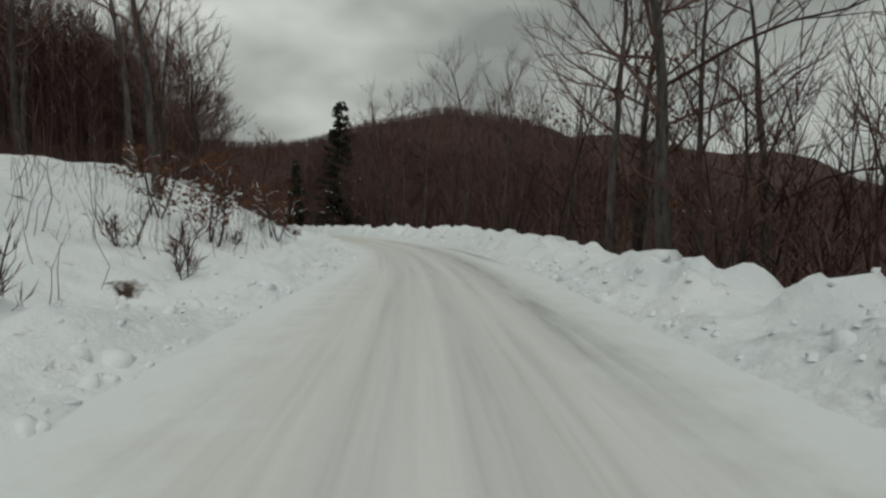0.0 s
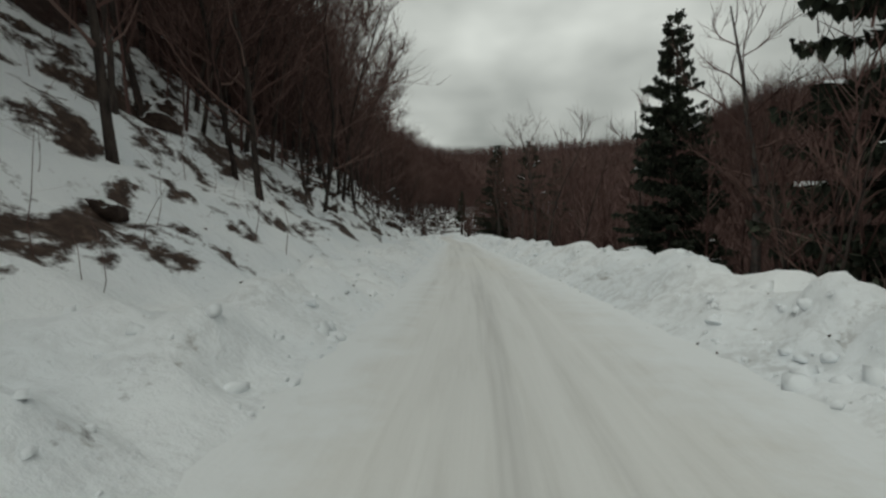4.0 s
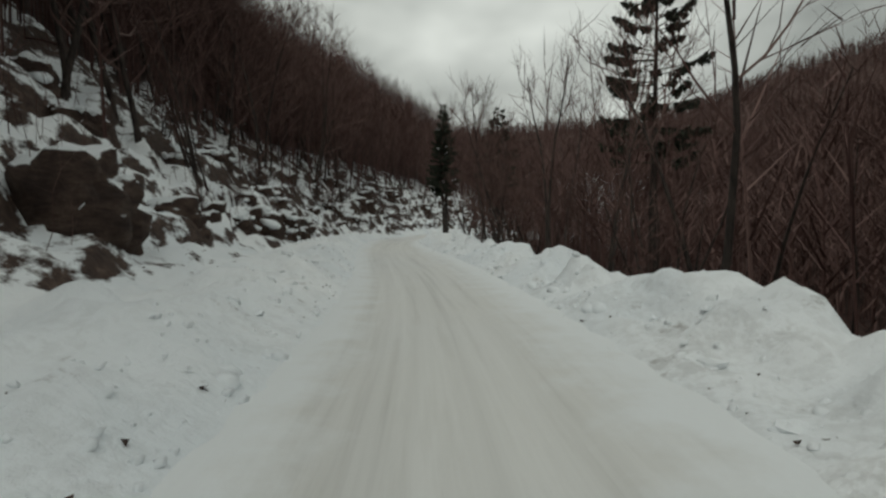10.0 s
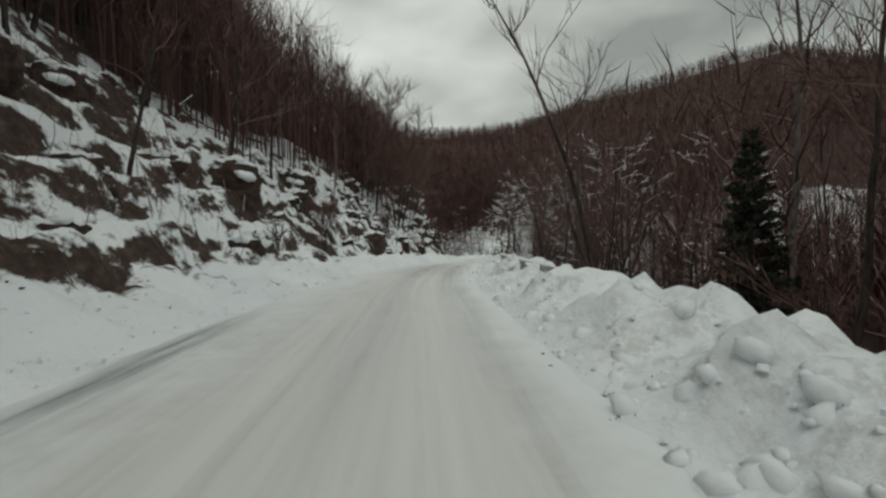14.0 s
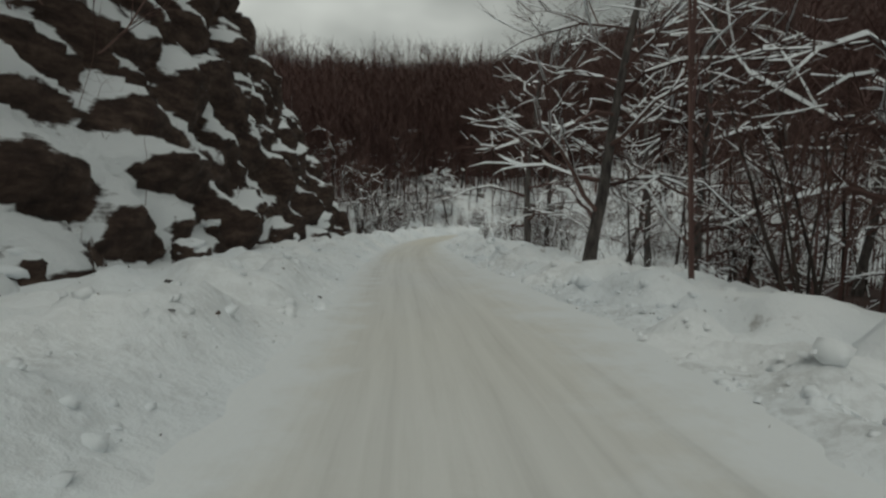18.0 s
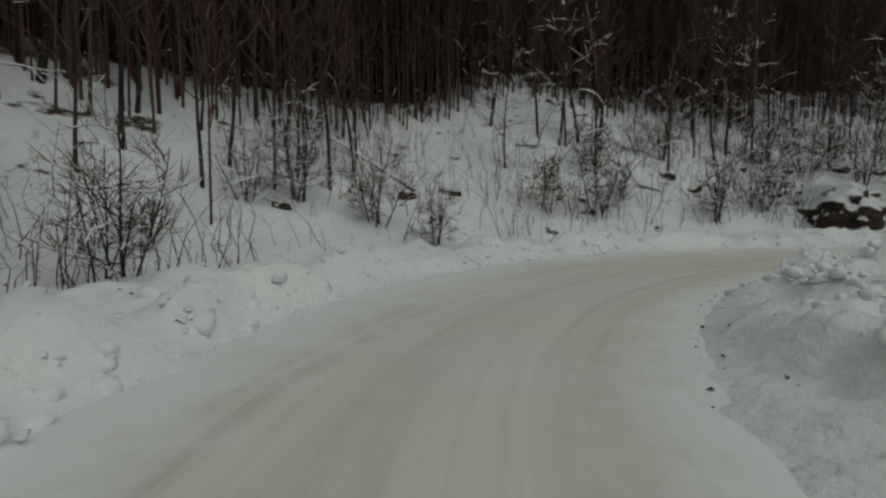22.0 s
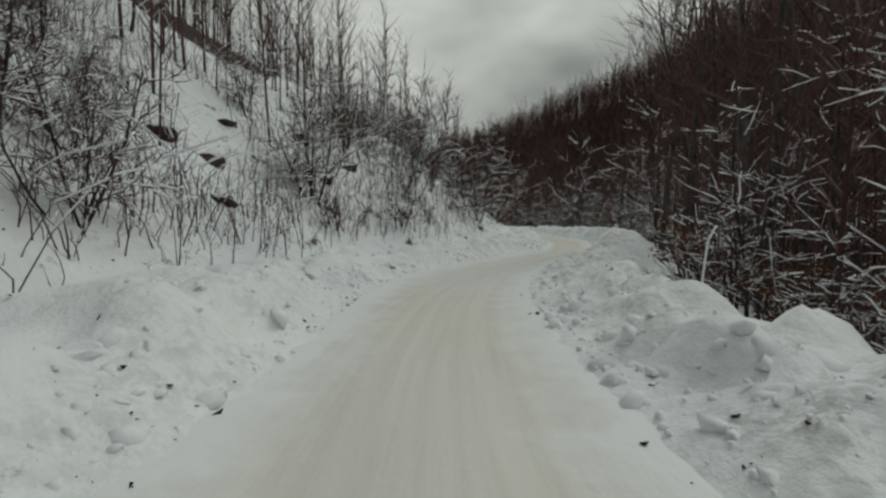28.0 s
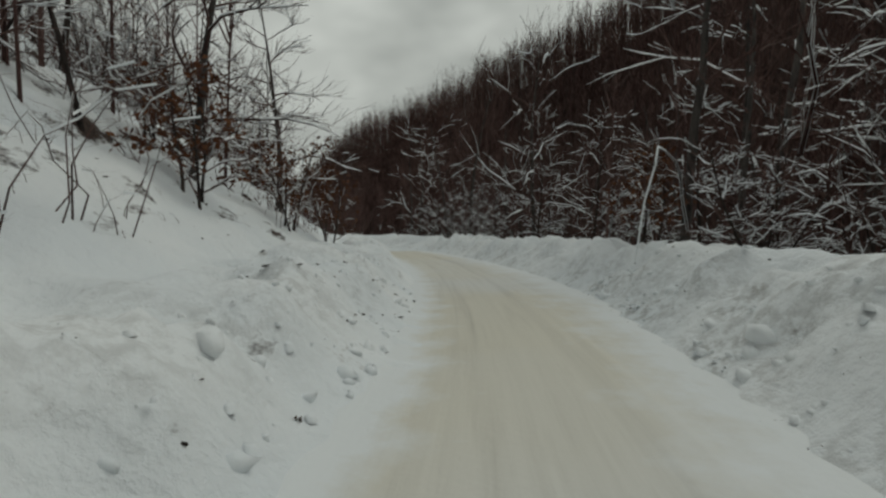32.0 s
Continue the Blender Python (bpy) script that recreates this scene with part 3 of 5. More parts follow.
def grid_sheet(name, x0, x1, y0, y1, cell, inner, lower, outer, mats, label):
    gx, gy = np.arange(x0, x1 + cell, cell), np.arange(y0, y1 + cell, cell)
    x, y = np.meshgrid(gx, gy, indexing="ij")
    z, i, off = land(x.ravel(), y.ravel())
    d = np.abs(off)
    on = (i > FIRST - 20) & (i < _end) if inner < 20 else np.ones(len(d), bool)
    near = np.where(on, d, 99 if inner < 20 else d)
    z = z - lower * (1 - smoothstep(inner, inner * 1.35, near))
    dd = d.reshape(x.shape)
    nn = near.reshape(x.shape)
    quad = lambda f, a: f(f(a[:-1, :-1], a[1:, :-1]), f(a[:-1, 1:], a[1:, 1:]))
    keep = (quad(np.maximum, nn) > inner * 0.8) & (quad(np.minimum, dd) < outer)
    ob = new(name, sheet(name, len(gx), len(gy), x, y, z, keep, mats, covers=cover(TIME[i], off)))
    return tagged(ob, label, "ground", kind="structure")


_lx0, _lx1 = LINE[FIRST:LAST, 0].min(), LINE[FIRST:LAST, 0].max()
_ly0, _ly1 = LINE[FIRST:LAST, 1].min(), LINE[FIRST:LAST, 1].max()
grid_sheet("ground", _lx0 - 62, _lx1 + 62, _ly0 - 40, _ly1 + 62, 1.5, 10.0, 0.7, 58, [GROUND], "snow-covered wooded slope with rocks and bare earth")
grid_sheet("ground", GX0, GX1, GY0, GY1, 8.0, 46.0, 1.5, 1e9, [FLOOR], "brown wooded hillside with thin snow in the distance")
# plain hills beyond, out to the horizon
_ring = []
for _k, (_e, _rise) in enumerate(((0, -4), (150, 6), (600, 15), (2200, -60))):
    _a = np.linspace(0, 2 * math.pi, 97)[:-1]
    _cx, _cy = (GX0 + GX1) / 2, (GY0 + GY1) / 2
    _rx, _ry = (GX1 - GX0) / 2 + _e, (GY1 - GY0) / 2 + _e
    _m = np.maximum(np.abs(np.cos(_a)), np.abs(np.sin(_a)))
    _px, _py = _cx + _rx * np.cos(_a) / _m, _cy + _ry * np.sin(_a) / _m
    _ring.append(np.stack([_px, _py, macro(_px, _py) + _rise], 1))
_rv = np.concatenate(_ring)
_rf = [[k * 96 + j, k * 96 + (j + 1) % 96, (k + 1) * 96 + (j + 1) % 96, (k + 1) * 96 + j] for k in range(3) for j in range(96)]
tagged(new("ground", mesh_from("ground", _rv, _rf, [FLOOR], True)), "distant brown wooded hills under cloud", "ground", kind="structure")


# ---------------------------------------------------------------- trees
def tube(verts, faces, pts, radii, sides):
    base = len(verts)
    up = Vector((0.3, 0.1, 1)).normalized()
    for k, p in enumerate(pts):
        way = (pts[min(k + 1, len(pts) - 1)] - pts[max(k - 1, 0)]).normalized()
        a = way.cross(up if abs(way.dot(up)) < 0.95 else Vector((1, 0, 0))).normalized()
        b = way.cross(a)
        for s in range(sides):
            ang = 2 * math.pi * s / sides
            verts.append(p + (a * math.cos(ang) + b * math.sin(ang)) * radii[k])
    for k in range(len(pts) - 1):
        for s in range(sides):
            faces.append((base + k * sides + s, base + k * sides + (s + 1) % sides,
                          base + (k + 1) * sides + (s + 1) % sides, base + (k + 1) * sides + s))


def snow_cap(verts, faces, pts, radii, depth):
    """A ridge of snow lying on the upper side of a limb."""
    base = len(verts)
    for k, p in enumerate(pts):
        way = (pts[min(k + 1, len(pts) - 1)] - pts[max(k - 1, 0)]).normalized()
        side = way.cross(Vector((0, 0, 1)))
        side = side.normalized() if side.length > 0.05 else Vector((1, 0, 0))
        w, h = radii[k] * 0.9 + depth * 0.38, depth * (0.6 + 0.55 * math.sin(base * 1.7 + k * 2.3) ** 2) * (1.0 if 0 < k < len(pts) - 1 else 0.3)
        verts += [p + side * w + Vector((0, 0, radii[k] * 0.2)), p + Vector((0, 0, radii[k] + h)), p - side * w + Vector((0, 0, radii[k] * 0.2))]
    for k in range(len(pts) - 1):
        a = base + 3 * k
        if (base * 7 + k * 5) % 11 < 3:
            continue
        faces += [(a, a + 3, a + 4, a + 1), (a + 1, a + 4, a + 5, a + 2)]


def limb(rng, start, way, length, segs, wobble, lift):
    pts, p, d = [start], start.copy(), way.normalized()
    for k in range(segs):
        d = (d + Vector((rng.uniform(-1, 1), rng.uniform(-1, 1), rng.uniform(-1, 1))) * wobble + Vector((0, 0, lift))).normalized()
        p = p + d * (length / segs)
        pts.append(p.copy())
    return pts


def bare_tree(seed, height, radius, limbs, subs, twigs, first=0.35, spread=0.8, lift=0.10, stems=1, snow=0.0, twig_len=1.0, lean=0.0, russet=0):
    """Meshes of a leafless tree: trunk, crown, and the snow on it where there is any."""
    rng = random.Random(seed)
    tv, tf, cv, cf, sv, sf, lv, lf = [], [], [], [], [], [], [], []
    stem_parts = []

    def twig(p, d, length):
        d = (d + Vector((rng.uniform(-1, 1), rng.uniform(-1, 1), rng.uniform(-0.5, 1.0))) * 0.75).normalized()
        a = d.cross(Vector((rng.uniform(-1, 1), rng.uniform(-1, 1), rng.uniform(-1, 1)))).normalized() * (0.008 + 0.006 * rng.random())
        b = len(cv)
        mid = p + d * length * 0.5 + Vector((0, 0, rng.uniform(-0.1, 0.1) * length))
        end = p + d * length + Vector((0, 0, rng.uniform(-0.05, 0.15) * length))
        cv.extend([p - a, p + a, mid + a * 0.7, mid - a * 0.7, end])
        cf.extend([(b, b + 1, b + 2, b + 3), (b + 3, b + 2, b + 4)])
        if snow and abs(d.z) < 0.6 and rng.random() < 0.22:
            snow_cap(sv, sf, [p, mid, end], [0.012, 0.010, 0.006], snow * 0.55)
        return mid, end, d

    for st in range(stems):
        lean_v = Vector((rng.uniform(-1, 1), rng.uniform(-1, 1), 0)) * (0.10 if stems == 1 else 0.40) + Vector((lean, 0, 0))
        h = height * (1 if st == 0 else rng.uniform(0.6, 0.95))
        r0 = radius * (1 if st == 0 else rng.uniform(0.5, 0.9))
        root = Vector((0, 0, -0.4)) + (Vector((rng.uniform(-0.35, 0.35), rng.uniform(-0.35, 0.35), 0)) if stems > 1 else Vector())
        trunk = limb(rng, root, Vector((0, 0, 1)) + lean_v, h, 9, 0.10, 0.03)
        rad = [r0 * (1.25 if k == 0 else 1) * (1 - 0.92 * k / 9) + 0.012 for k in range(10)]
        if stems > 1:
            tv, tf = [], []
        tube(tv, tf, trunk, rad, 7 if radius > 0.1 else 5)
        if stems > 1:
            stem_parts.append(("stem", mesh_from("stem", tv, tf, [BARK], True)))
        for k in range(limbs):
            f = first + (0.97 - first) * (k + rng.random()) / limbs
            q = f * 9
            i = min(int(q), 8)
            p = trunk[i].lerp(trunk[i + 1], q - i)
            ang = k * 2.4 + rng.uniform(-0.5, 0.5)
            d = Vector((math.cos(ang) * spread, math.sin(ang) * spread, rng.uniform(0.35, 0.9)))
            ln = h * (0.42 - 0.26 * f) * rng.uniform(0.75, 1.25)
            r = max(rad[i] * 0.42, 0.012)
            br = limb(rng, p, d, ln, 5, 0.30 if not snow else 0.36, lift)
            brr = [r * (1 - 0.85 * j / 5) + 0.004 for j in range(6)]
            tube(cv, cf, br, brr, 4)
            if snow and rng.random() < 0.9:
                snow_cap(sv, sf, br[1:], brr[1:], snow)
            for j in range(subs):
                g = rng.uniform(0.8, 4.8)
                a = int(g)
                p2 = br[a].lerp(br[min(a + 1, 5)], g - a)
                d2 = (br[min(a + 1, 5)] - br[a]).normalized() + Vector((rng.uniform(-1, 1), rng.uniform(-1, 1), rng.uniform(-0.3, 0.8))) * 0.9
                sub = limb(rng, p2, d2, ln * rng.uniform(0.28, 0.55), 3, 0.25, lift)
                sr = [max(brr[a] * 0.5, 0.006) * (1 - 0.8 * m / 3) + 0.003 for m in range(4)]
                tube(cv, cf, sub, sr, 3)
                if snow and rng.random() < 0.42:
                    snow_cap(sv, sf, sub, sr, snow * 0.75)
                for m in range(twigs):
                    at = sub[rng.randint(1, 3)]
                    mid, end, dd = twig(at, (sub[3] - sub[1]).normalized(), twig_len * rng.uniform(0.5, 1.2))
                    for _ in range(russet):
                        c = mid.lerp(end, rng.random()) + Vector((rng.uniform(-1, 1), rng.uniform(-1, 1), rng.uniform(-1, 1))) * 0.16
                        e1 = Vector((rng.uniform(-1, 1), rng.uniform(-1, 1), rng.uniform(-1, 1))) * 0.085
                        e2 = Vector((rng.uniform(-1, 1), rng.uniform(-1, 1), rng.uniform(-1, 1))) * 0.06
                        b = len(lv)
                        lv.extend([c - e1, c + e2, c + e1, c - e2])
                        lf.append((b, b + 1, b + 2, b + 3))
    out = stem_parts or [("trunk", mesh_from("trunk", tv, tf, [BARK if radius < 0.16 else PALE_BARK], True))]
    out.append(("crown", mesh_from("crown", cv, cf, [TWIG])))
    if sv:
        out.append(("snow_load", mesh_from("snow_load", sv, sf, [SNOW], True)))
    if lv:
        out.append(("leaves", mesh_from("leaves", lv, lf, [RUSSET])))
    return out


def conifer(seed, height, radius, whorls, spread, start=0.08, snow=0.0, sparse=1.0, tufted=0.15):
    """Meshes of a spruce or pine: trunk, drooping boughs of many small needle sprays, snow on some."""
    rng = random.Random(seed)
    tv, tf, cv, cf, sv, sf = [], [], [], [], [], []
    trunk = limb(rng, Vector((0, 0, -0.4)), Vector((0, 0, 1)), height, 8, 0.02, 0.05)
    tube(tv, tf, trunk, [radius * (1 - 0.95 * k / 8) + 0.01 for k in range(9)], 7)
    for w in range(whorls):
        f0 = start + (0.985 - start) * w / whorls
        n = max(4, int((5 + 4 * (1 - f0)) * sparse))
        for k in range(n):
            if rng.random() > 0.88:
                continue
            f = min(max(f0 + rng.uniform(-0.8, 0.8) / whorls, start), 0.99)
            z = f * height
            ang = 2 * math.pi * (k + rng.random() * 1.2) / n
            r = (spread * (1 - f) ** 0.8 * rng.uniform(0.55, 1.15) + 0.15) * (min(1.0, 0.55 + (f - start) * 4) if start > 0.2 else 1)
            d = Vector((math.cos(ang), math.sin(ang), 0))
            droop, curl = -0.38 * (1 - f) + 0.22 * f + rng.uniform(-0.12, 0.12), 0.22 + rng.uniform(-0.12, 0.12)
            at = lambda g: Vector((0, 0, z)) + d * r * g + Vector((0, 0, r * (droop * g + curl * g * g)))
            tube(cv, cf, [at(g) for g in (0, 0.35, 0.7, 1.0)], [0.03, 0.022, 0.014, 0.004], 3)
            side = d.cross(Vector((0, 0, 1)))
            for s in range(max(10, int(r * 30))):
                g = rng.uniform(tufted, 1.0)
                c = at(g) + Vector((rng.uniform(-1, 1), rng.uniform(-1, 1), rng.uniform(-1, 1))) * 0.06
                ln = rng.uniform(0.22, 0.50) * (1.15 - 0.5 * g)
                way = (d * rng.uniform(0.2, 1.0) + side * rng.uniform(-1, 1) + Vector((0, 0, rng.uniform(-0.75, 0.25)))).normalized()
                wid = way.cross(Vector((rng.uniform(-0.7, 0.7), rng.uniform(-0.7, 0.7), 1))).normalized() * rng.uniform(0.03, 0.065)
                b = len(cv)
                cv.extend([c, c + way * ln * 0.4 + wid, c + way * ln, c + way * ln * 0.45 - wid])
                cf.append((b, b + 1, b + 2, b + 3))
                b = len(cv)
                low = Vector((0, 0, -0.17))
                cv.extend([c, c + way * ln * 0.55 + low, c + way * ln * 0.8])
                cf.append((b, b + 1, b + 2))
            if snow and rng.random() < snow:
                snow_cap(sv, sf, [at(q) for q in (0.45, 0.62, 0.8, 0.97)], [0.02, 0.05, 0.06, 0.02], 0.07)
    out = [("trunk", mesh_from("trunk", tv, tf, [BARK], True)), ("crown", mesh_from("crown", cv, cf, [NEEDLE]))]
    if sv:
        out.append(("snow_load", mesh_from("snow_load", sv, sf, [SNOW], True)))
    return out


PART_LABELS = {"snow_load": "fresh snow lying on the branches", "leaves": "withered russet leaves"}


def plant(name, meshes, x, y, size=1.0, turn=0.0, label="", category="tree", group="", z=None, tilt=0.0):
    if z is None:
        z = float(land(np.array([x]), np.array([y]))[0][0])
    ob = new(name)
    ob.empty_display_size = 0.3
    ob.location, ob.rotation_euler, ob.scale = (x, y, z - 0.1), (tilt, 0, turn), (size, size, size)
    tagged(ob, label, category, group)
    for nm, me in meshes:
        p = part_of(ob, nm, me, PART_LABELS.get(nm, ""))
        if nm in ("crown", "snow_load", "leaves"):
            p["kind"] = "stuff"
    return ob


KINDS = {
    "tall": [bare_tree(s, 15, 0.17, 15, 5, 5, 0.38, 0.75, 0.12, twig_len=1.3) for s in (11, 12, 13)],
    "oak": [bare_tree(s, 15, 0.24, 13, 6, 5, 0.30, 1.0, 0.06, twig_len=1.3) for s in (21, 22)],
    "slim": [bare_tree(s, 9, 0.075, 9, 3, 4, 0.35, 0.6, 0.14, twig_len=0.9) for s in (31, 32, 33, 34)],
    "coppice": [bare_tree(s, 5.5, 0.045, 5, 3, 4, 0.3, 0.6, 0.12, stems=6, twig_len=0.7) for s in (41, 42, 43)],
    "brush": [bare_tree(s, 2.2, 0.02, 4, 2, 4, 0.2, 0.8, 0.08, stems=6, twig_len=0.45) for s in (51, 52)],
    "snowy_tall": [bare_tree(s, 14, 0.16, 16, 6, 5, 0.2, 1.0, -0.03, snow=0.06, twig_len=1.2) for s in (61, 62, 63)],
    "snowy_slim": [bare_tree(s, 8, 0.06, 12, 5, 4, 0.2, 0.9, -0.04, snow=0.038, twig_len=0.9) for s in (71, 72, 73)],
    "snowy_coppice": [bare_tree(s, 4.6, 0.035, 7, 4, 4, 0.2, 0.9, -0.06, stems=6, snow=0.045, twig_len=0.7) for s in (81, 82, 83)],
    "snowy_oak": [bare_tree(s, 13, 0.20, 20, 6, 5, 0.12, 1.25, -0.07, snow=0.08, twig_len=1.2) for s in (141, 142)],
    "bowed": [bare_tree(151, 5.8, 0.10, 18, 7, 5, 0.4, 1.4, -0.18, stems=2, snow=0.17, twig_len=0.7)],
    "dense": [bare_tree(s, 11, 0.09, 16, 6, 9, 0.15, 0.85, 0.10, twig_len=1.2) for s in (121, 122, 123)],
    "leafy": [bare_tree(131, 9, 0.13, 9, 4, 3, 0.35, 1.0, 0.04, twig_len=0.6, russet=4)],
    "russet": [bare_tree(s, 3.4, 0.04, 7, 3, 3, 0.2, 0.8, 0.03, stems=3, snow=0.03, twig_len=0.5, russet=3) for s in (91, 92)],
    "spruce": [conifer(s, 13, 0.17, 40, 2.9, snow=0.10) for s in (101, 102)],
    "fir": [conifer(103, 14, 0.16, 32, 2.7, start=0.30, snow=0.06)],
    "pine": [conifer(s, 14, 0.19, 20, 3.6, start=0.42, snow=0.05, sparse=0.5, tufted=0.5) for s in (111, 112)],
}
WORDS = {
    "dense": ("beech", "leafless brown tree with a dense brush of fine twigs", "tree"),
    "leafy": ("oak", "young oak holding its withered russet leaves", "tree"),
    "tall": ("bare_tree", "tall leafless grey-barked tree with fine upright branches", "tree"),
    "oak": ("bare_tree", "large leafless tree with a thick dark trunk", "tree"),
    "slim": ("young_tree", "slender leafless young tree on the snowy slope", "tree"),
    "coppice": ("coppice", "leafless many-stemmed coppice growing from the snow", "bush"),
    "brush": ("brush", "low leafless brush poking out of the snow", "bush"),
    "snowy_tall": ("bare_tree", "tall leafless tree with snow lying along its branches", "tree"),
    "snowy_slim": ("snowy_tree", "slender leafless tree bowed under fresh snow", "tree"),
    "snowy_coppice": ("coppice", "many-stemmed leafless bush loaded with snow", "bush"),
    "snowy_oak": ("bare_tree", "large leafless tree with thick snow along its spreading limbs", "tree"),
    "bowed": ("snowy_tree", "small twin-stemmed tree bowed under a thick load of snow", "tree"),
    "russet": ("oak_sapling", "low sapling with withered russet leaves and snow", "bush"),
    "spruce": ("spruce", "dark green spruce with some snow on its boughs", "tree"),
    "fir": ("fir", "dark green fir with a bare lower trunk beside the road", "tree"),
    "pine": ("pine", "dark green pine with a bare lower trunk", "tree"),
}
GROUPS = {"dense": "brown trees on the slopes", "slim": "young trees on the slope", "tall": "bare trees beside the road", "snowy_tall": "snowy trees beside the road",
          "snowy_slim": "snowy young trees", "coppice": "coppices on the bank", "snowy_coppice": "snowy bushes", "brush": "brush on the bank"}
wood = random.Random(5)
planted = []
counts, surplus = collections.Counter(), []


def at_road(t, off):
    """The place at a signed distance (left positive) from the road's line, where the drive passes at t."""
    i = np.interp(t, TIME, np.arange(len(TIME)))
    a = int(i)
    p = LINE[a] * (1 - (i - a)) + LINE[a + 1] * (i - a)
    return p[0] + LEFT[a, 0] * off, p[1] + LEFT[a, 1] * off


def put(kind, x, y, size=1.0, which=None, turn=None, label=None):
    k = wood.randrange(len(KINDS[kind])) if which is None else which
    name, words, cat = WORDS[kind]
    planted.append((x, y))
    counts[name] += 1
    if counts[name] > 290:
        surplus.append((x, y))  # joins the woods behind
        return None
    return plant(name, KINDS[kind][k], x, y, size, wood.uniform(0, 6.28) if turn is None else turn, label or words, cat, GROUPS.get(kind, ""))


def scatter(count, t0, t1, o0, o1, kinds, gap=1.2, s0=0.75, s1=1.2):
    """Trees at random between two times of the drive and two distances from the road's line."""
    done = tries = 0
    while done < count and tries < count * 12:
        tries += 1
        x, y = at_road(wood.uniform(t0, t1), wood.uniform(o0, o1))
        i, off = nearest(np.array([x]), np.array([y]))
        if abs(off[0]) < min(abs(o0), abs(o1)) - 0.4 or any((x - a) ** 2 + (y - b) ** 2 < gap * gap for a, b in planted):
            continue
        put(wood.choice(kinds), x, y, wood.uniform(s0, s1))
        done += 1


# ---------------------------------------------------------------- rocks of the cutting
def rock_mesh(seed, sx, sy, sz, ledges, cuts=4):
    """A broken block: a ball squared off, split into facets, cracked along level beds and roughened."""
    bm = bmesh.new()
    bmesh.ops.create_icosphere(bm, subdivisions=cuts, radius=1.0)
    off = Vector((seed * 7.3, seed * 3.1, seed * 1.7))
    for v in bm.verts:
        p = v.co.copy()
        n = p.normalized()
        m = max(abs(n.x), abs(n.y), abs(n.z))
        q = p.lerp(p / m, 0.45)
        near = noise.voronoi(Vector((q.x, q.y, q.z * 1.6)) * 1.25 + off)[0]
        small = noise.voronoi(Vector((q.x, q.y, q.z * 1.8)) * 3.1 + off)[0]
        bed = math.floor((q.z + 0.3 * noise.noise(q * 0.9 + off)) * ledges) / ledges
        step = noise.noise(Vector((bed * 5.1, math.atan2(q.y, q.x) * 1.3, seed)))
        k = 0.95 + 0.14 * step + 0.45 * (min(near[1] - near[0], 0.45) - 0.2) + 0.10 * (min(small[1] - small[0], 0.5) - 0.2)
        k += 0.15 * noise.noise(q * 1.4 + off) + 0.05 * noise.noise(q * 7.1 + off)
        v.co = Vector((q.x * k * sx, q.y * k * sy, q.z * (k * 0.6 + 0.4) * sz))
    me = bpy.data.meshes.new("rock")
    bm.to_mesh(me)
    bm.free()
    me.materials.append(ROCK)
    me.polygons.foreach_set("use_smooth", [True] * len(me.polygons))
    return me


def cushions(rock, seed, count):
    """Rounded pillows of snow on the upward ledges of a rock, as one mesh."""
    rng = random.Random(seed)
    rock.update()
    tops = [v for v in rock.vertices if v.normal.z > 0.45 and v.co.z > -0.3]
    bm = bmesh.new()
    for k in range(count):
        at = rng.choice(tops)
        r = rng.uniform(0.12, 0.30)
        ball = bmesh.ops.create_icosphere(bm, subdivisions=2, radius=1.0)["verts"]
        off = Vector((seed + k * 3.7, k * 1.3, seed))
        a, b = rng.uniform(0.8, 1.3), rng.uniform(0.8, 1.2)
        for v in ball:
            v.co *= 1 + 0.7 * noise.noise(v.co * 1.1 + off)
            v.co = Vector((v.co.x * r * a, v.co.y * r * b, v.co.z * r * 0.6)) + at.co - Vector((0, 0, r * 0.22))
    me = bpy.data.meshes.new("snow_cap")
    bm.to_mesh(me)
    bm.free()
    me.materials.append(SNOW)
    me.polygons.foreach_set("use_smooth", [True] * len(me.polygons))
    return me


BLOCKS = [rock_mesh(1, 1.0, 0.9, 0.8, 3), rock_mesh(2, 1.2, 0.8, 0.7, 4), rock_mesh(3, 0.8, 0.9, 1.1, 3), rock_mesh(4, 1.4, 0.9, 0.6, 3), rock_mesh(5, 0.9, 0.8, 1.3, 5)]
STONES = [rock_mesh(9, 1.0, 0.8, 0.6, 2, 3), rock_mesh(10, 0.9, 1.0, 0.7, 2, 3), rock_mesh(11, 1.2, 0.8, 0.5, 2, 3)]
CAPS = {me: cushions(me, k, 12 + k % 4) for k, me in enumerate(BLOCKS)}
stones = random.Random(9)


def lay_rock(name, me, t, off, up, size, label, group, tilt=0.25):
    x, y = at_road(t, off)
    z = float(land(np.array([x]), np.array([y]))[0][0])
    ob = new(name, me)
    i = int(np.interp(t, TIME, np.arange(len(TIME))))
    ob.location = (x, y, z + up)
    ob.rotation_euler = (stones.uniform(-tilt, tilt), stones.uniform(-tilt, tilt), math.atan2(AHEAD[i, 1], AHEAD[i, 0]) + stones.uniform(-0.4, 0.4))
    ob.scale = (size * stones.uniform(0.85, 1.2), size * stones.uniform(0.85, 1.15), size * stones.uniform(0.85, 1.2))
    if me in CAPS:
        part_of(ob, "snow_cap", CAPS[me], "rounded cushions of snow")["kind"] = "stuff"
    return tagged(ob, label, "rock", group)


def crag(t0, t1, count, d0, d1, s0, s1, label, up=0.0):
    for k in range(count):
        f = (k + stones.random()) / count
        off = stones.uniform(d0, d1)
        lay_rock("rock_outcrop", stones.choice(BLOCKS), t0 + (t1 - t0) * f, off, up - 0.1, stones.uniform(s0, s1), label, "rocks of the cutting")


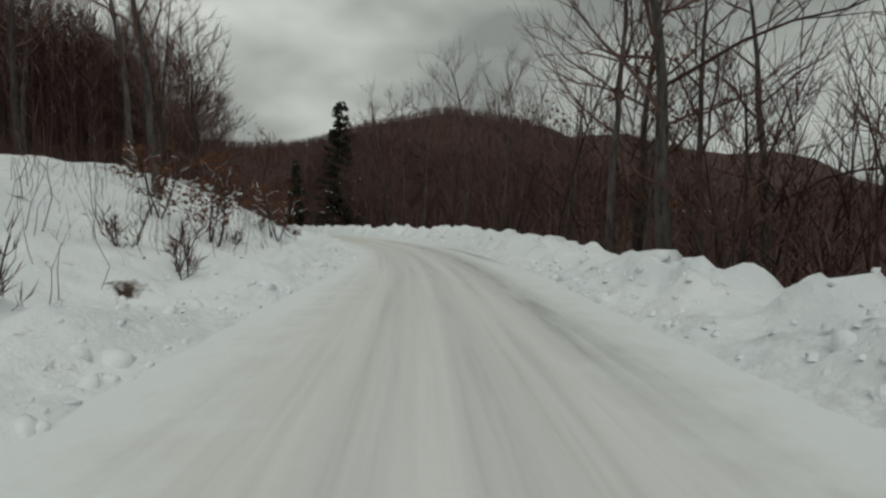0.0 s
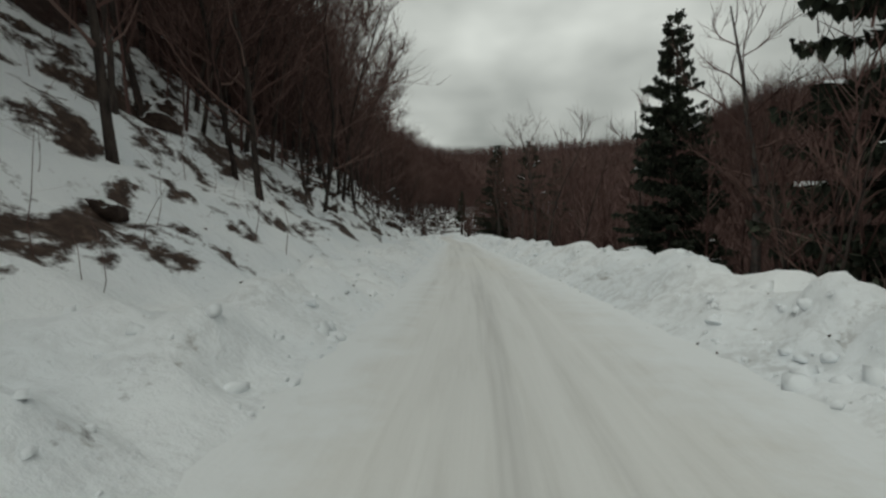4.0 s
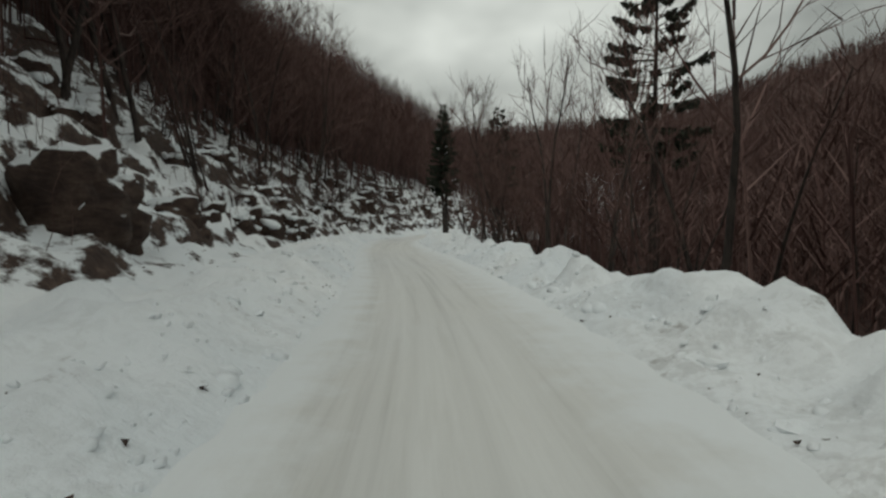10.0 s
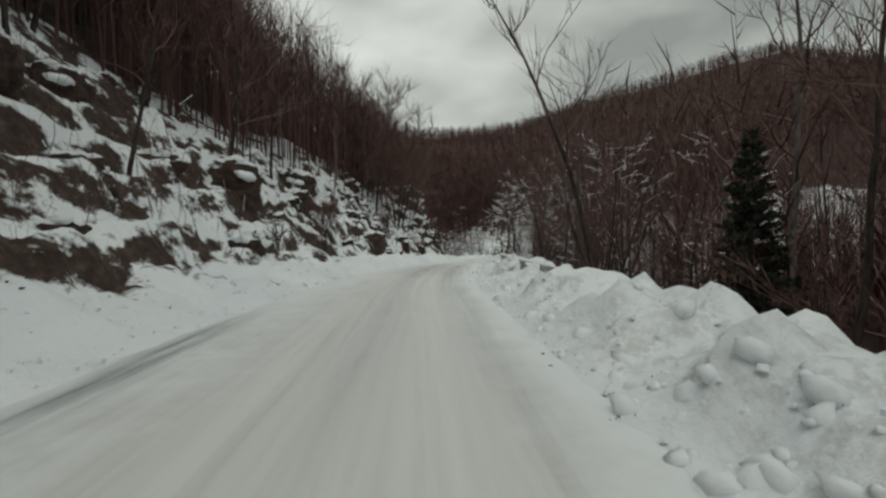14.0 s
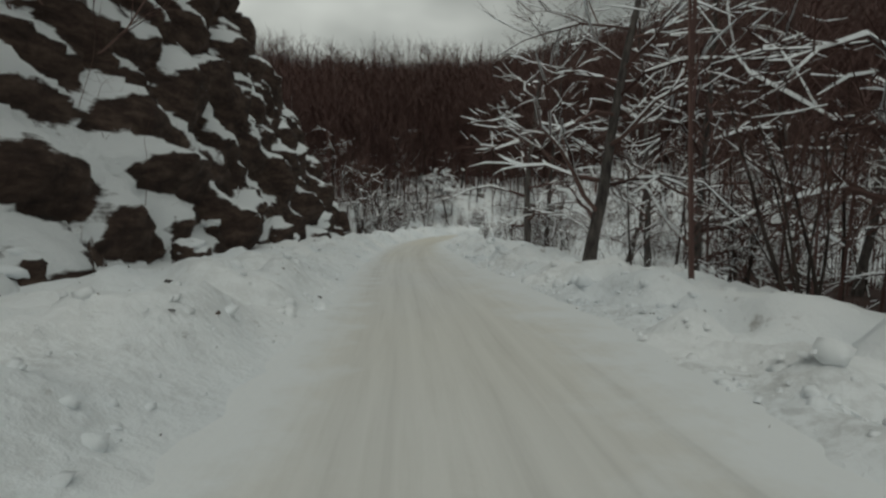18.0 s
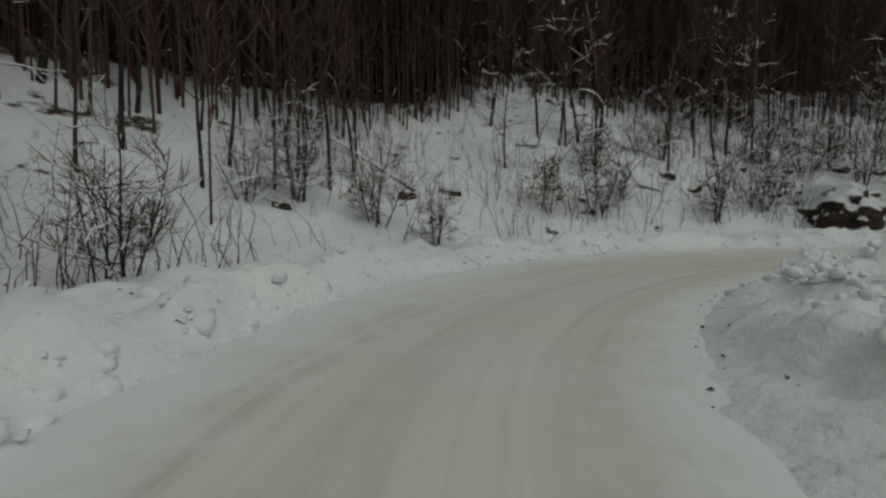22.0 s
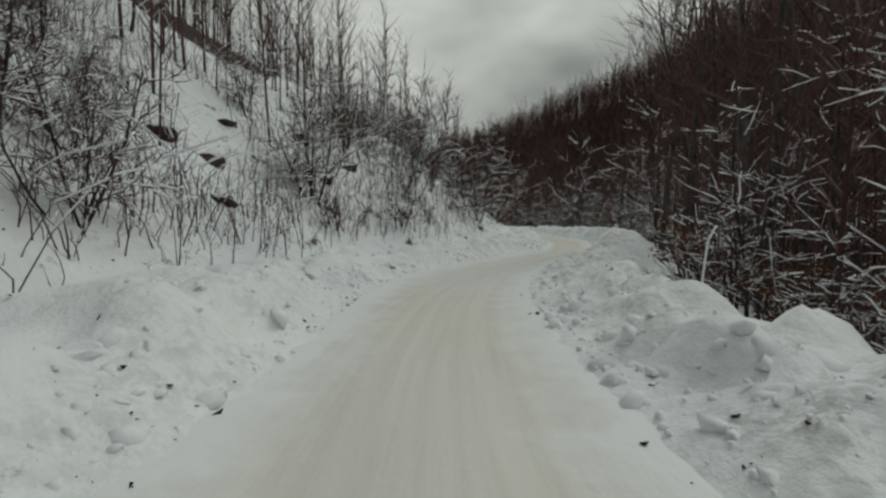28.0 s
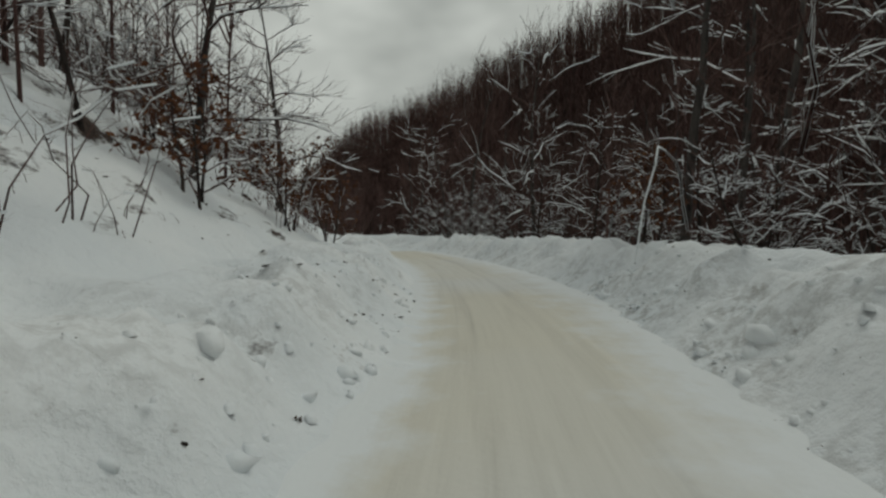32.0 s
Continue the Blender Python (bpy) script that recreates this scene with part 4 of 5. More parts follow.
DARK = "dark brown bedded rock with snow on its ledges"
crag(5.6, 7.6, 8, 5.4, 9, 0.4, 0.8, "earthy brown rock standing out of the snowy bank", -0.2)
crag(7.4, 9.0, 10, 5.6, 9, 0.5, 0.9, "earthy brown rock standing out of the snowy bank", -0.2)
crag(9.4, 10.9, 10, 6.2, 11.0, 0.6, 1.2, DARK, -0.35)
crag(11.0, 12.3, 20, 5.8, 12, 0.5, 1.2, DARK, -0.3)
crag(11.65, 11.95, 3, 5.0, 5.6, 0.7, 1.0, DARK, -0.2)
crag(12.6, 14.2, 16, 5.8, 11, 0.5, 1.1, DARK, -0.3)
crag(14.2, 17.4, 30, 6.0, 13, 0.5, 1.2, DARK, -0.3)
crag(16.6, 17.5, 8, 7.5, 12, 0.7, 1.3, "dark rock half buried in deep snow", -0.4)
crag(2.6, 4.2, 4, 7.5, 11, 0.7, 1.3, "brown rock under the trees on the snowy slope", -0.3)
# the rock face close to the road before the bend
def rock_face():
    """One leaning face of broken, ledged rock, running back into the slope at its top and both ends."""
    ts, us = np.linspace(16.3, 20.5, 210), np.linspace(0, 1, 60)
    v = []
    for t in ts:
        f = float(np.interp(t, TIME, np.arange(len(TIME))))
        a = int(f)
        p, q = LINE[a] * (1 - (f - a)) + LINE[a + 1] * (f - a), LEFT[a]
        foot = float(keyed(t, (16.3, 7.4), (17.3, 6.0), (18.2, 4.6), (18.7, 4.5), (19.1, 4.6), (19.8, 4.5), (20.25, 4.8), (20.5, 5.4)))
        high = float(keyed(t, (16.3, 2.5), (17.2, 6.0), (18.2, 9.0), (19.0, 11.5), (19.75, 10.5), (20.05, 8.0), (20.25, 5.0), (20.5, 1.4)))
        cot = float(keyed(t, (16.3, 0.9), (17.5, 0.95), (18.25, 1.05), (18.6, 0.8), (18.85, 0.42), (19.0, 0.30), (19.5, 0.24), (20.5, 0.4)))
        for u in us:
            h = high * min(u / 0.78, 1.0) - 0.6
            off = foot + max(h, 0) * cot + max(u - 0.78, 0) / 0.22 * 8.0
            s_ = f * 0.5
            k = (s_, off * 0.6, h)
            big = noise.voronoi(Vector((s_ * 0.42, off * 0.2, h * 0.55)))[0]
            small = noise.voronoi(Vector((s_ * 0.9 + 5, off * 0.5, h * 1.2)))[0]
            bed = (h + 0.28 * s_ % 50 + 0.9 * noise.noise(Vector(k) * 0.35)) / 1.5
            step = (bed - math.floor(bed))
            push = 1.5 * (min(big[1] - big[0], 0.6) - 0.25) + 0.22 * (min(small[1] - small[0], 0.5) - 0.2) + 0.5 * noise.noise(Vector(k) * 0.6) + 0.30 * (step - 0.5) ** 3 * 4
            push += 0.12 * noise.noise(Vector(k) * 2.7)
            off -= push * min(1.0, 0.35 + high / 9)
            v.append((p[0] + q[0] * off, p[1] + q[1] * off, p[2] + 0.3 + h + 0.35 * push))
    idx = np.arange(len(ts) * len(us)).reshape(len(ts), len(us))
    quads = np.stack([idx[:-1, :-1], idx[1:, :-1], idx[1:, 1:], idx[:-1, 1:]], -1).reshape(-1, 4)
    return tagged(new("cliff", mesh_from("cliff", np.array(v), quads, [CRAG], True)), "steep dark rock cliff with sheets and cushions of snow", "cliff")


rock_face()
for _k in range(16):
    lay_rock("boulder", BLOCKS[stones.randrange(5)], 17.2 + 2.6 * _k / 16, stones.uniform(3.9, 5.6) + max(0, 18.6 - 17.2 - 2.6 * _k / 16) * 1.1, stones.uniform(-0.3, 0.0), stones.uniform(0.3, 0.75), "dark boulder in the snow at the foot of the rock face", "boulders below the rock face", 0.3)
# overhang of brown earth under snow, stood in for by one rock block
_x, _y = 65.2, 301.1
_b = new("boulder", rock_mesh(21, 1.9, 1.3, 1.3, 3))
_b.data.materials[0] = rock_material("snow_draped_earth", 0.24, 1.2)
_b.location, _b.rotation_euler = (_x, _y, float(land(np.array([_x]), np.array([_y]))[0][0]) + 0.35), (0.2, 0.15, 0.6)
tagged(_b, "big brown lump of snow-draped earth on the hillside", "rock")
for _k in range(70):
    _t = stones.choice([stones.uniform(6, 17), stones.uniform(2, 6), stones.uniform(21.5, 31)])
    lay_rock("stone", stones.choice(STONES), _t, stones.uniform(5.8, 10.5), 0.0, stones.uniform(0.2, 0.5), "loose stone with snow on top on the slope", "stones on the slope", 0.5)


# ---------------------------------------------------------------- ploughed snow: clods on the banks
def clod_mesh(seed):
    """A lump of broken snow with blunt facets."""
    bm = bmesh.new()
    bmesh.ops.create_icosphere(bm, subdivisions=2, radius=1.0)
    off = Vector((seed * 5.3, seed * 2.9, seed))
    for v in bm.verts:
        n = v.co.normalized()
        q = n.lerp(n / max(abs(n.x), abs(n.y), abs(n.z)), 0.5)
        c = noise.voronoi(q * 1.3 + off)[0]
        q *= 0.8 + 0.9 * min(c[1] - c[0], 0.35) + 0.7 * noise.noise(q * 1.3 + off) + 0.25 * noise.noise(q * 3.1 + off)
        v.co = Vector((q.x, q.y * 0.85, q.z * 0.55))
    me = bpy.data.meshes.new("snow_clod")
    bm.to_mesh(me)
    bm.free()
    me.materials.append(SNOW)
    return me


CLODS = [clod_mesh(k) for k in range(7)]
clods = random.Random(12)


def bank_width(t, side):
    i = np.array([np.interp(t, TIME, np.arange(len(TIME)))]).astype(int)
    return float(profile(TIME[i], np.array([0.5 * side]), None)[2][0])


def bank_place(t0, t1, right_share, spread):
    t = clods.uniform(t0, t1)
    side = -1 if clods.random() < right_share else 1
    w = bank_width(t, side)
    far = 0.9 if side < 0 and 20.2 < t < 23.6 else 0.1
    return at_road(t, side * (w + far + abs(clods.gauss(0, spread))))


_spots = [bank_place(0.2, 32.5, 0.75, 1.0) for _ in range(300)]
_z = land(np.array([p[0] for p in _spots]), np.array([p[1] for p in _spots]))[0]
for _p, _h in zip(_spots, _z):
    _s = 0.06 + 0.07 * clods.random() ** 1.6
    ob = new("snow_clod", clods.choice(CLODS))
    ob.location, ob.scale = (_p[0], _p[1], _h - _s * 0.15), (_s * clods.uniform(0.8, 1.5), _s, _s)
    ob.rotation_euler = (clods.uniform(-0.5, 0.5), clods.uniform(-0.5, 0.5), clods.uniform(0, 6.28))
    tagged(ob, "clod of white ploughed snow on the road bank", "snow clod", "snow clods on the banks")
# broken lumps of the ploughed ridge, past counting
_lv = []
for _k in range(7):
    _bm = bmesh.new()
    bmesh.ops.create_icosphere(_bm, subdivisions=1, radius=1.0)
    for _v in _bm.verts:
        _q = _v.co.lerp(_v.co / max(abs(c) for c in _v.co), 0.5)
        _v.co = _q * (0.85 + 0.75 * noise.noise(_q * 1.1 + Vector((_k * 5.3, 2.9, _k))))
    _lv.append(np.array([tuple(v.co) for v in _bm.verts]) * (1, 0.85, 0.7))
    _lf = np.array([tuple(v.index for v in p.verts) for p in _bm.faces])
    _bm.free()
_rr = np.random.RandomState(14)
_spots = [bank_place(-0.3, 33, 0.68, 0.85) for _ in range(7000)]
_z = land(np.array([p[0] for p in _spots]), np.array([p[1] for p in _spots]))[0]
_vs, _fs = [], []
for _k, (_p, _h) in enumerate(zip(_spots, _z)):
    if value_noise(np.array([_p[0] / 2.3]), np.array([_p[1] / 2.3]))[0] < -0.25:
        continue
    _s = 0.04 + 0.13 * _rr.rand() ** 2.4
    _a = _rr.uniform(0, 6.28)
    _c = _lv[_k % 7] * _s * _rr.uniform(0.7, 1.4, 3)
    _c = np.stack([_c[:, 0] * math.cos(_a) - _c[:, 1] * math.sin(_a), _c[:, 0] * math.sin(_a) + _c[:, 1] * math.cos(_a), _c[:, 2] + 0.3 * _c[:, 0]], 1)
    _fs.append(_lf + len(_lv[0]) * len(_vs))
    _vs.append(_c + (_p[0], _p[1], _h - 0.1 * _s))
tagged(new("snow_rubble", mesh_from("snow_rubble", np.concatenate(_vs), np.concatenate(_fs), [SNOW], False)), "broken lumps of ploughed snow heaped along the banks", "snow", kind="stuff")


def debris(name, count, t0, t1, side, near, far, low, high, label, seed):
    """Chips of earth, bark and leaf lying on the snow in loose drifts."""
    rng = np.random.RandomState(seed)
    t = rng.uniform(t0, t1, count)
    f = np.interp(t, TIME, np.arange(len(TIME))).astype(int)
    w = profile(TIME[f], np.full(count, 0.5 * side), None)[2]
    o = side * (w + near + (far - near) * rng.rand(count) ** 1.5)
    x, y = LINE[f, 0] + LEFT[f, 0] * o, LINE[f, 1] + LEFT[f, 1] * o
    ok = fractal(x, y, 3.0, 3) + rng.uniform(-0.45, 0.45, count) > 0.12
    x, y = x[ok], y[ok]
    z, i, off = land(x, y)
    n = len(x)
    size = low + (high - low) * rng.rand(n) ** 3.5
    tip = rng.uniform(-1, 1, (n, 5, 3)) * (1, 1, 0.45)
    tip /= np.linalg.norm(tip, axis=2)[:, :, None]
    v = np.stack([x, y, z + size * 0.15], 1)[:, None] + tip * size[:, None, None] * rng.uniform(0.5, 1.2, (n, 5, 1))
    tri = np.array([(0, 1, 2), (0, 2, 3), (0, 3, 4), (1, 2, 4), (2, 3, 4), (0, 1, 4)])
    fs = (tri[None] + 5 * np.arange(n)[:, None, None]).reshape(-1, 3)
    tagged(new(name, mesh_from(name, v.reshape(-1, 3), fs, [DEBRIS])), label, "debris", kind="stuff")


debris("debris", 7000, -0.5, 20.0, 1, 0.2, 6.0, 0.010, 0.055, "dark chips of earth and dead leaves scattered on the snowy verge", 41)
debris("debris", 7000, 20.0, 33.0, 1, 0.0, 7.0, 0.010, 0.06, "dark chips of earth and dead leaves scattered on the snowy hillside", 42)
debris("debris", 5000, -0.5, 33.0, -1, -0.1, 2.2, 0.010, 0.045, "earth and grit thrown up with the ploughed snow", 43)
# the small crumbs
_vs, _fs = [], []
_spots = [bank_place(-0.5, 33, 0.62, 0.8) for _ in range(14000)]
_z = land(np.array([p[0] for p in _spots]), np.array([p[1] for p in _spots]))[0]
_oct = np.array([(-1, -1, -0.7), (1, -1, -0.7), (1, 1, -0.7), (-1, 1, -0.7), (-0.8, -0.8, 0.6), (0.8, -0.8, 0.6), (0.8, 0.8, 0.6), (-0.8, 0.8, 0.6)]) * 0.75
_of = np.array([(4, 5, 6, 7), (0, 1, 5, 4), (1, 2, 6, 5), (2, 3, 7, 6), (3, 0, 4, 7)])
_rr = np.random.RandomState(2)
for _k, (_p, _h) in enumerate(zip(_spots, _z)):
    _s = 0.012 + 0.05 * _rr.rand() ** 2.5
    _a = _rr.uniform(0, 6.28)
    _c = _oct * _s * _rr.uniform(0.55, 1.35, (8, 3))
    _c = np.stack([_c[:, 0] * math.cos(_a) - _c[:, 1] * math.sin(_a) + 0.4 * _c[:, 2], _c[:, 0] * math.sin(_a) + _c[:, 1] * math.cos(_a), _c[:, 2]], 1)
    _vs.append(_c + (_p[0], _p[1], _h + _s * 0.25))
    _fs.append(_of + 8 * _k)
tagged(new("snow_crumbs", mesh_from("snow_crumbs", np.concatenate(_vs), np.concatenate(_fs), [SNOW], True)), "small crumbs of ploughed snow along both banks", "snow", kind="stuff")


# ---------------------------------------------------------------- guard rails
def guard_rail(t0, t1, off, rise, label):
    """A steel rail of W section on posts, half buried in the bank."""
    top = new("guard_rail")
    pts = [at_road(t, off) for t in np.linspace(t0, t1, 9)]
    z0 = [float(LINE[int(np.interp(t, TIME, np.arange(len(TIME)))), 2]) + rise for t in np.linspace(t0, t1, 9)]
    top.location = (pts[0][0], pts[0][1], z0[0])
    shape = [(0, 0.155), (0.04, 0.12), (0.04, 0.06), (0, 0.02), (0, -0.02), (0.04, -0.06), (0.04, -0.12), (0, -0.155)]
    shape = shape + [(a - 0.012, b) for a, b in reversed(shape)]
    v, f, m = [], [], len(shape)
    for k, (p, z) in enumerate(zip(pts, z0)):
        q = pts[min(k + 1, 8)], pts[max(k - 1, 0)]
        way = Vector((q[0][0] - q[1][0], q[0][1] - q[1][1], 0)).normalized()
        side = Vector((-way.y, way.x, 0))
        v += [Vector((p[0], p[1], z)) - top.location + side * a + Vector((0, 0, b)) for a, b in shape]
    for k in range(8):
        f += [(k * m + s, k * m + (s + 1) % m, (k + 1) * m + (s + 1) % m, (k + 1) * m + s) for s in range(m)]
    part_of(top, "rail", mesh_from("rail", v, f, [STEEL]))
    pv, pf = [], []
    tube(pv, pf, [Vector((0, 0, -1.2)), Vector((0, 0, 0.12))], [0.055, 0.055], 6)
    pf.append(tuple(range(6, 12)))
    post = mesh_from("post", pv, pf, [STEEL])
    for k in (0, 4, 8):
        ob = part_of(top, "post", post)
        ob.location = Vector((pts[k][0], pts[k][1], z0[k])) - top.location
    return tagged(top, label, "guard rail")


guard_rail(8.42, 9.05, -3.05, 0.58, "grey steel guard rail half buried in the snow bank")
guard_rail(14.75, 15.6, -2.85, 0.50, "dark steel guard rail buried along the snow bank")

# ---------------------------------------------------------------- trees that stand out
put("spruce", 24.9, 68.2, 1.65, 0)
put("spruce", 21.0, 78.0, 1.0, 1)
put("pine", 18.6, 108.0, 0.85, 0)
put("tall", 15.2, 121.0, 1.05, 1)
put("pine", 16.0, 115.5, 1.05, 1, 1.0)
put("tall", 16.2, 104.0, 0.9, 0)
put("spruce", 11.3, 136.5, 1.4, 1)
put("spruce", 13.5, 142.0, 1.1, 0)
put("tall", 12.3, 128.8, 0.95, 0)
put("tall", 14.2, 128.0, 1.0, 2)
put("snowy_coppice", 12.6, 125.2, 0.45, 0)
put("snowy_coppice", 14.0, 124.0, 0.5, 1)
put("spruce", 17.5, 124.5, 0.8, 0)
put("pine", 10.9, 170.5, 1.25, 1)
put("tall", 12.0, 152.0, 1.1, 1)
put("fir", -0.5, 195.2, 0.9, 0)
put("pine", 4.6, 189.5, 0.95, 0)
put("oak", -0.3, 196.0, 0.9, 0)
put("snowy_oak", 25.9, 272.3, 0.95, 0)
put("snowy_oak", 29.3, 281.4, 0.9, 1)
put("snowy_oak", 34.0, 276.0, 1.1, 0)
put("bowed", 37.2, 312.6, 1.25, 0, 0.6)
put("snowy_coppice", 26.5, 302.7, 1.7, 1)
put("snowy_coppice", 28.7, 304.7, 1.6, 2)
put("coppice", 25.7, 305.0, 1.5, 0)
put("snowy_coppice", 34.4, 289.6, 0.8, 0)
put("snowy_coppice", 36.3, 291.0, 0.8, 1)
put("snowy_coppice", 38.6, 291.6, 0.7, 2)
put("snowy_coppice", 41.5, 293.0, 0.6, 0)
for _t, _o, _s in ((20.45, -4.2, 0.34), (20.7, -4.8, 0.42), (20.95, -5.4, 0.45), (21.2, -4.6, 0.38), (21.45, -6.2, 0.5), (21.8, -7.0, 0.5), (22.1, -6.0, 0.42), (22.5, -8.0, 0.5), (20.8, -6.6, 0.55)):
    put("snowy_coppice", *at_road(_t, _o), _s)
put("russet", 1.6, 15.5, 0.8, 0)
put("russet", 0.4, 17.0, 0.7, 1)
put("russet", 4.6, 20.5, 0.75, 1)
put("oak", 12.5, 8.5, 0.95, 1)
put("tall", 15.5, 13.0, 1.0, 2)
put("leafy", 15.0, 10.0, 1.0, 0)
put("russet", *at_road(33.2, -5.0), 0.9, 0)
put("russet", *at_road(33.5, 3.9), 0.8, 1)
put("russet", 55.1, 310.6, 0.7, 0)
put("leafy", *at_road(3.25, 5.2), 0.9, 0)
put("snowy_oak", *at_road(33.1, 6.5), 0.6, 0)
put("snowy_oak", *at_road(33.6, 5.6), 0.55, 1)
put("russet", *at_road(32.9, 5.4), 1.0, 0)
put("russet", *at_road(33.3, 4.6), 0.8, 1)
put("spruce", 8.8, 215.6, 0.5, 1)

# ---------------------------------------------------------------- trees by the road
scatter(28, 3.8, 6.2, 5.8, 10, ["dense"], 1.0, 0.8, 1.2)
scatter(36, 17.2, 19.6, 7.0, 14, ["dense"], 1.1, 0.8, 1.2)
scatter(4, 2.2, 3.4, 9, 16, ["dense"], 1.2, 0.7, 1.1)
scatter(16, 0.8, 5.0, -8, -26, ["tall", "oak", "tall"], 1.5, 0.95, 1.3)
scatter(52, 5.0, 9.0, 9.5, 16, ["dense"], 1.2, 1.0, 1.4)
scatter(56, 9.0, 14, 8.5, 15, ["dense"], 1.2, 1.1, 1.5)
scatter(30, 13, 18.4, 10, 22, ["dense"], 1.4, 0.8, 1.25)
scatter(14, -1, 6, -7, -20, ["dense"], 1.6, 0.7, 1.1)
scatter(30, 6, 17.6, -5.5, -16, ["dense"], 1.3, 0.6, 1.0)
scatter(44, 21.6, 28, 16, 34, ["dense"], 1.5, 0.9, 1.35)
scatter(30, 28.5, 37, -6, -18, ["dense"], 1.3, 0.7, 1.1)
scatter(16, 27.5, 36, 12, 24, ["dense"], 1.5, 0.8, 1.2)
scatter(30, -1.5, 3.3, 6.5, 20, ["tall", "slim", "slim", "tall", "slim"])
scatter(90, 3.0, 16, 7.5, 18, ["slim", "slim", "coppice", "slim"], 1.0)
scatter(36, 5.5, 18, 5.5, 9, ["brush", "brush", "coppice"], 1.2, 0.5, 0.9)
scatter(30, -2, 6, -9, -22, ["tall", "oak", "tall"])
scatter(50, -2, 6, -5.5, -18, ["slim", "coppice", "slim"])
scatter(80, 6, 17, -4.8, -16, ["slim", "coppice", "slim"])
scatter(16, 6, 17, -8, -18, ["tall"])
scatter(60, 16.2, 20.5, -7.5, -22, ["snowy_slim", "snowy_slim", "snowy_coppice", "slim", "snowy_tall"])
scatter(14, 19.9, 22, 12, 24, ["snowy_slim", "snowy_coppice", "slim"])
scatter(110, 21.0, 27, 10.5, 24, ["slim", "slim", "snowy_slim", "slim"], 0.9, 0.6, 1.15)
scatter(30, 21.4, 27, 6.0, 11, ["brush", "snowy_coppice", "snowy_coppice"], 1.0, 0.4, 0.9)
scatter(100, 26.5, 36, 5.5, 18, ["slim", "snowy_slim", "snowy_coppice", "slim"], 0.9, 0.6, 1.1)
scatter(36, 26.0, 29.5, -8, -18, ["snowy_slim", "snowy_coppice", "slim"], 1.1, 0.6, 1.0)
scatter(22, 30.5, 32.2, -5.5, -11, ["dense", "tall"], 0.9, 1.0, 1.4)
scatter(40, 27, 33, 5, 12, ["coppice", "brush", "snowy_coppice"], 0.9, 0.5, 0.9)
scatter(30, 16.4, 18.6, -5.2, -12, ["coppice", "tall", "slim"], 0.9, 0.6, 0.9)
scatter(80, 29.0, 37, -6.5, -15, ["snowy_slim", "snowy_tall", "snowy_slim", "slim", "tall"], 1.0, 0.6, 1.0)
scatter(16, 0, 3.5, 4.2, 7, ["brush"], 0.8, 0.35, 0.7)
scatter(18, 28.4, 30.4, -5.8, -9.5, ["snowy_slim", "snowy_coppice", "russet"], 0.9, 0.5, 0.85)
scatter(22, 32.4, 35.8, -5.4, -9.5, ["snowy_coppice", "snowy_slim", "snowy_coppice"], 0.9, 0.5, 0.9)


# ---------------------------------------------------------------- leaning and fallen stems
def dead_stem(x, y, length, radius, turn, rise, label, snowy=False):
    """A dead trunk lying or leaning, with a few broken side branches."""
    rng = random.Random(int(x * 31 + y * 17))
    v, f = [], []
    way = Vector((math.cos(turn) * math.cos(rise), math.sin(turn) * math.cos(rise), math.sin(rise)))
    pts = limb(rng, Vector((0, 0, 0)), way, length, 7, 0.05, 0.0)
    tube(v, f, pts, [radius * (1 - 0.7 * k / 7) for k in range(8)], 6)
    for k in range(6):
        p = pts[rng.randint(2, 6)]
        tw = limb(rng, p, way + Vector((rng.uniform(-1, 1), rng.uniform(-1, 1), rng.uniform(0, 1))), rng.uniform(0.4, 1.3), 3, 0.2, 0.0)
        tube(v, f, tw, [radius * 0.3, radius * 0.2, radius * 0.14, 0.004], 4)
    top = new("dead_tree", mesh_from("dead_tree", v, f, [BARK], True))
    top.location = (x, y, float(land(np.array([x]), np.array([y]))[0][0]) - 0.05)
    tagged(top, label, "dead tree")
    if snowy:
        sv, sf = [], []
        snow_cap(sv, sf, pts, [radius] * 8, 0.05)
        part_of(top, "snow_load", mesh_from("snow_load", sv, sf, [SNOW], True), "fresh snow lying along the stem")


for _t, _o, _ln, _r, _dt, _rise in ((1.0, -7.0, 9.0, 0.07, 0.5, 0.95), (22.2, 9.0, 4.0, 0.06, 2.2, 0.5), (23.6, 8.0, 3.2, 0.05, 1.2, 0.35), (25.9, 7.0, 4.5, 0.07, 2.0, 0.25),
                                    (29.4, 6.5, 5.0, 0.06, 0.3, 0.12), (30.8, 7.5, 4.0, 0.05, 2.6, 0.5), (24.2, 10.0, 5.0, 0.06, 1.9, 0.6), (27.6, 6.2, 3.5, 0.05, 0.9, 0.3)):
    _x, _y = at_road(_t, _o)
    dead_stem(_x, _y, _ln, _r, _dt, _rise, "dead leaning stem with broken branches on the slope", _t > 16)


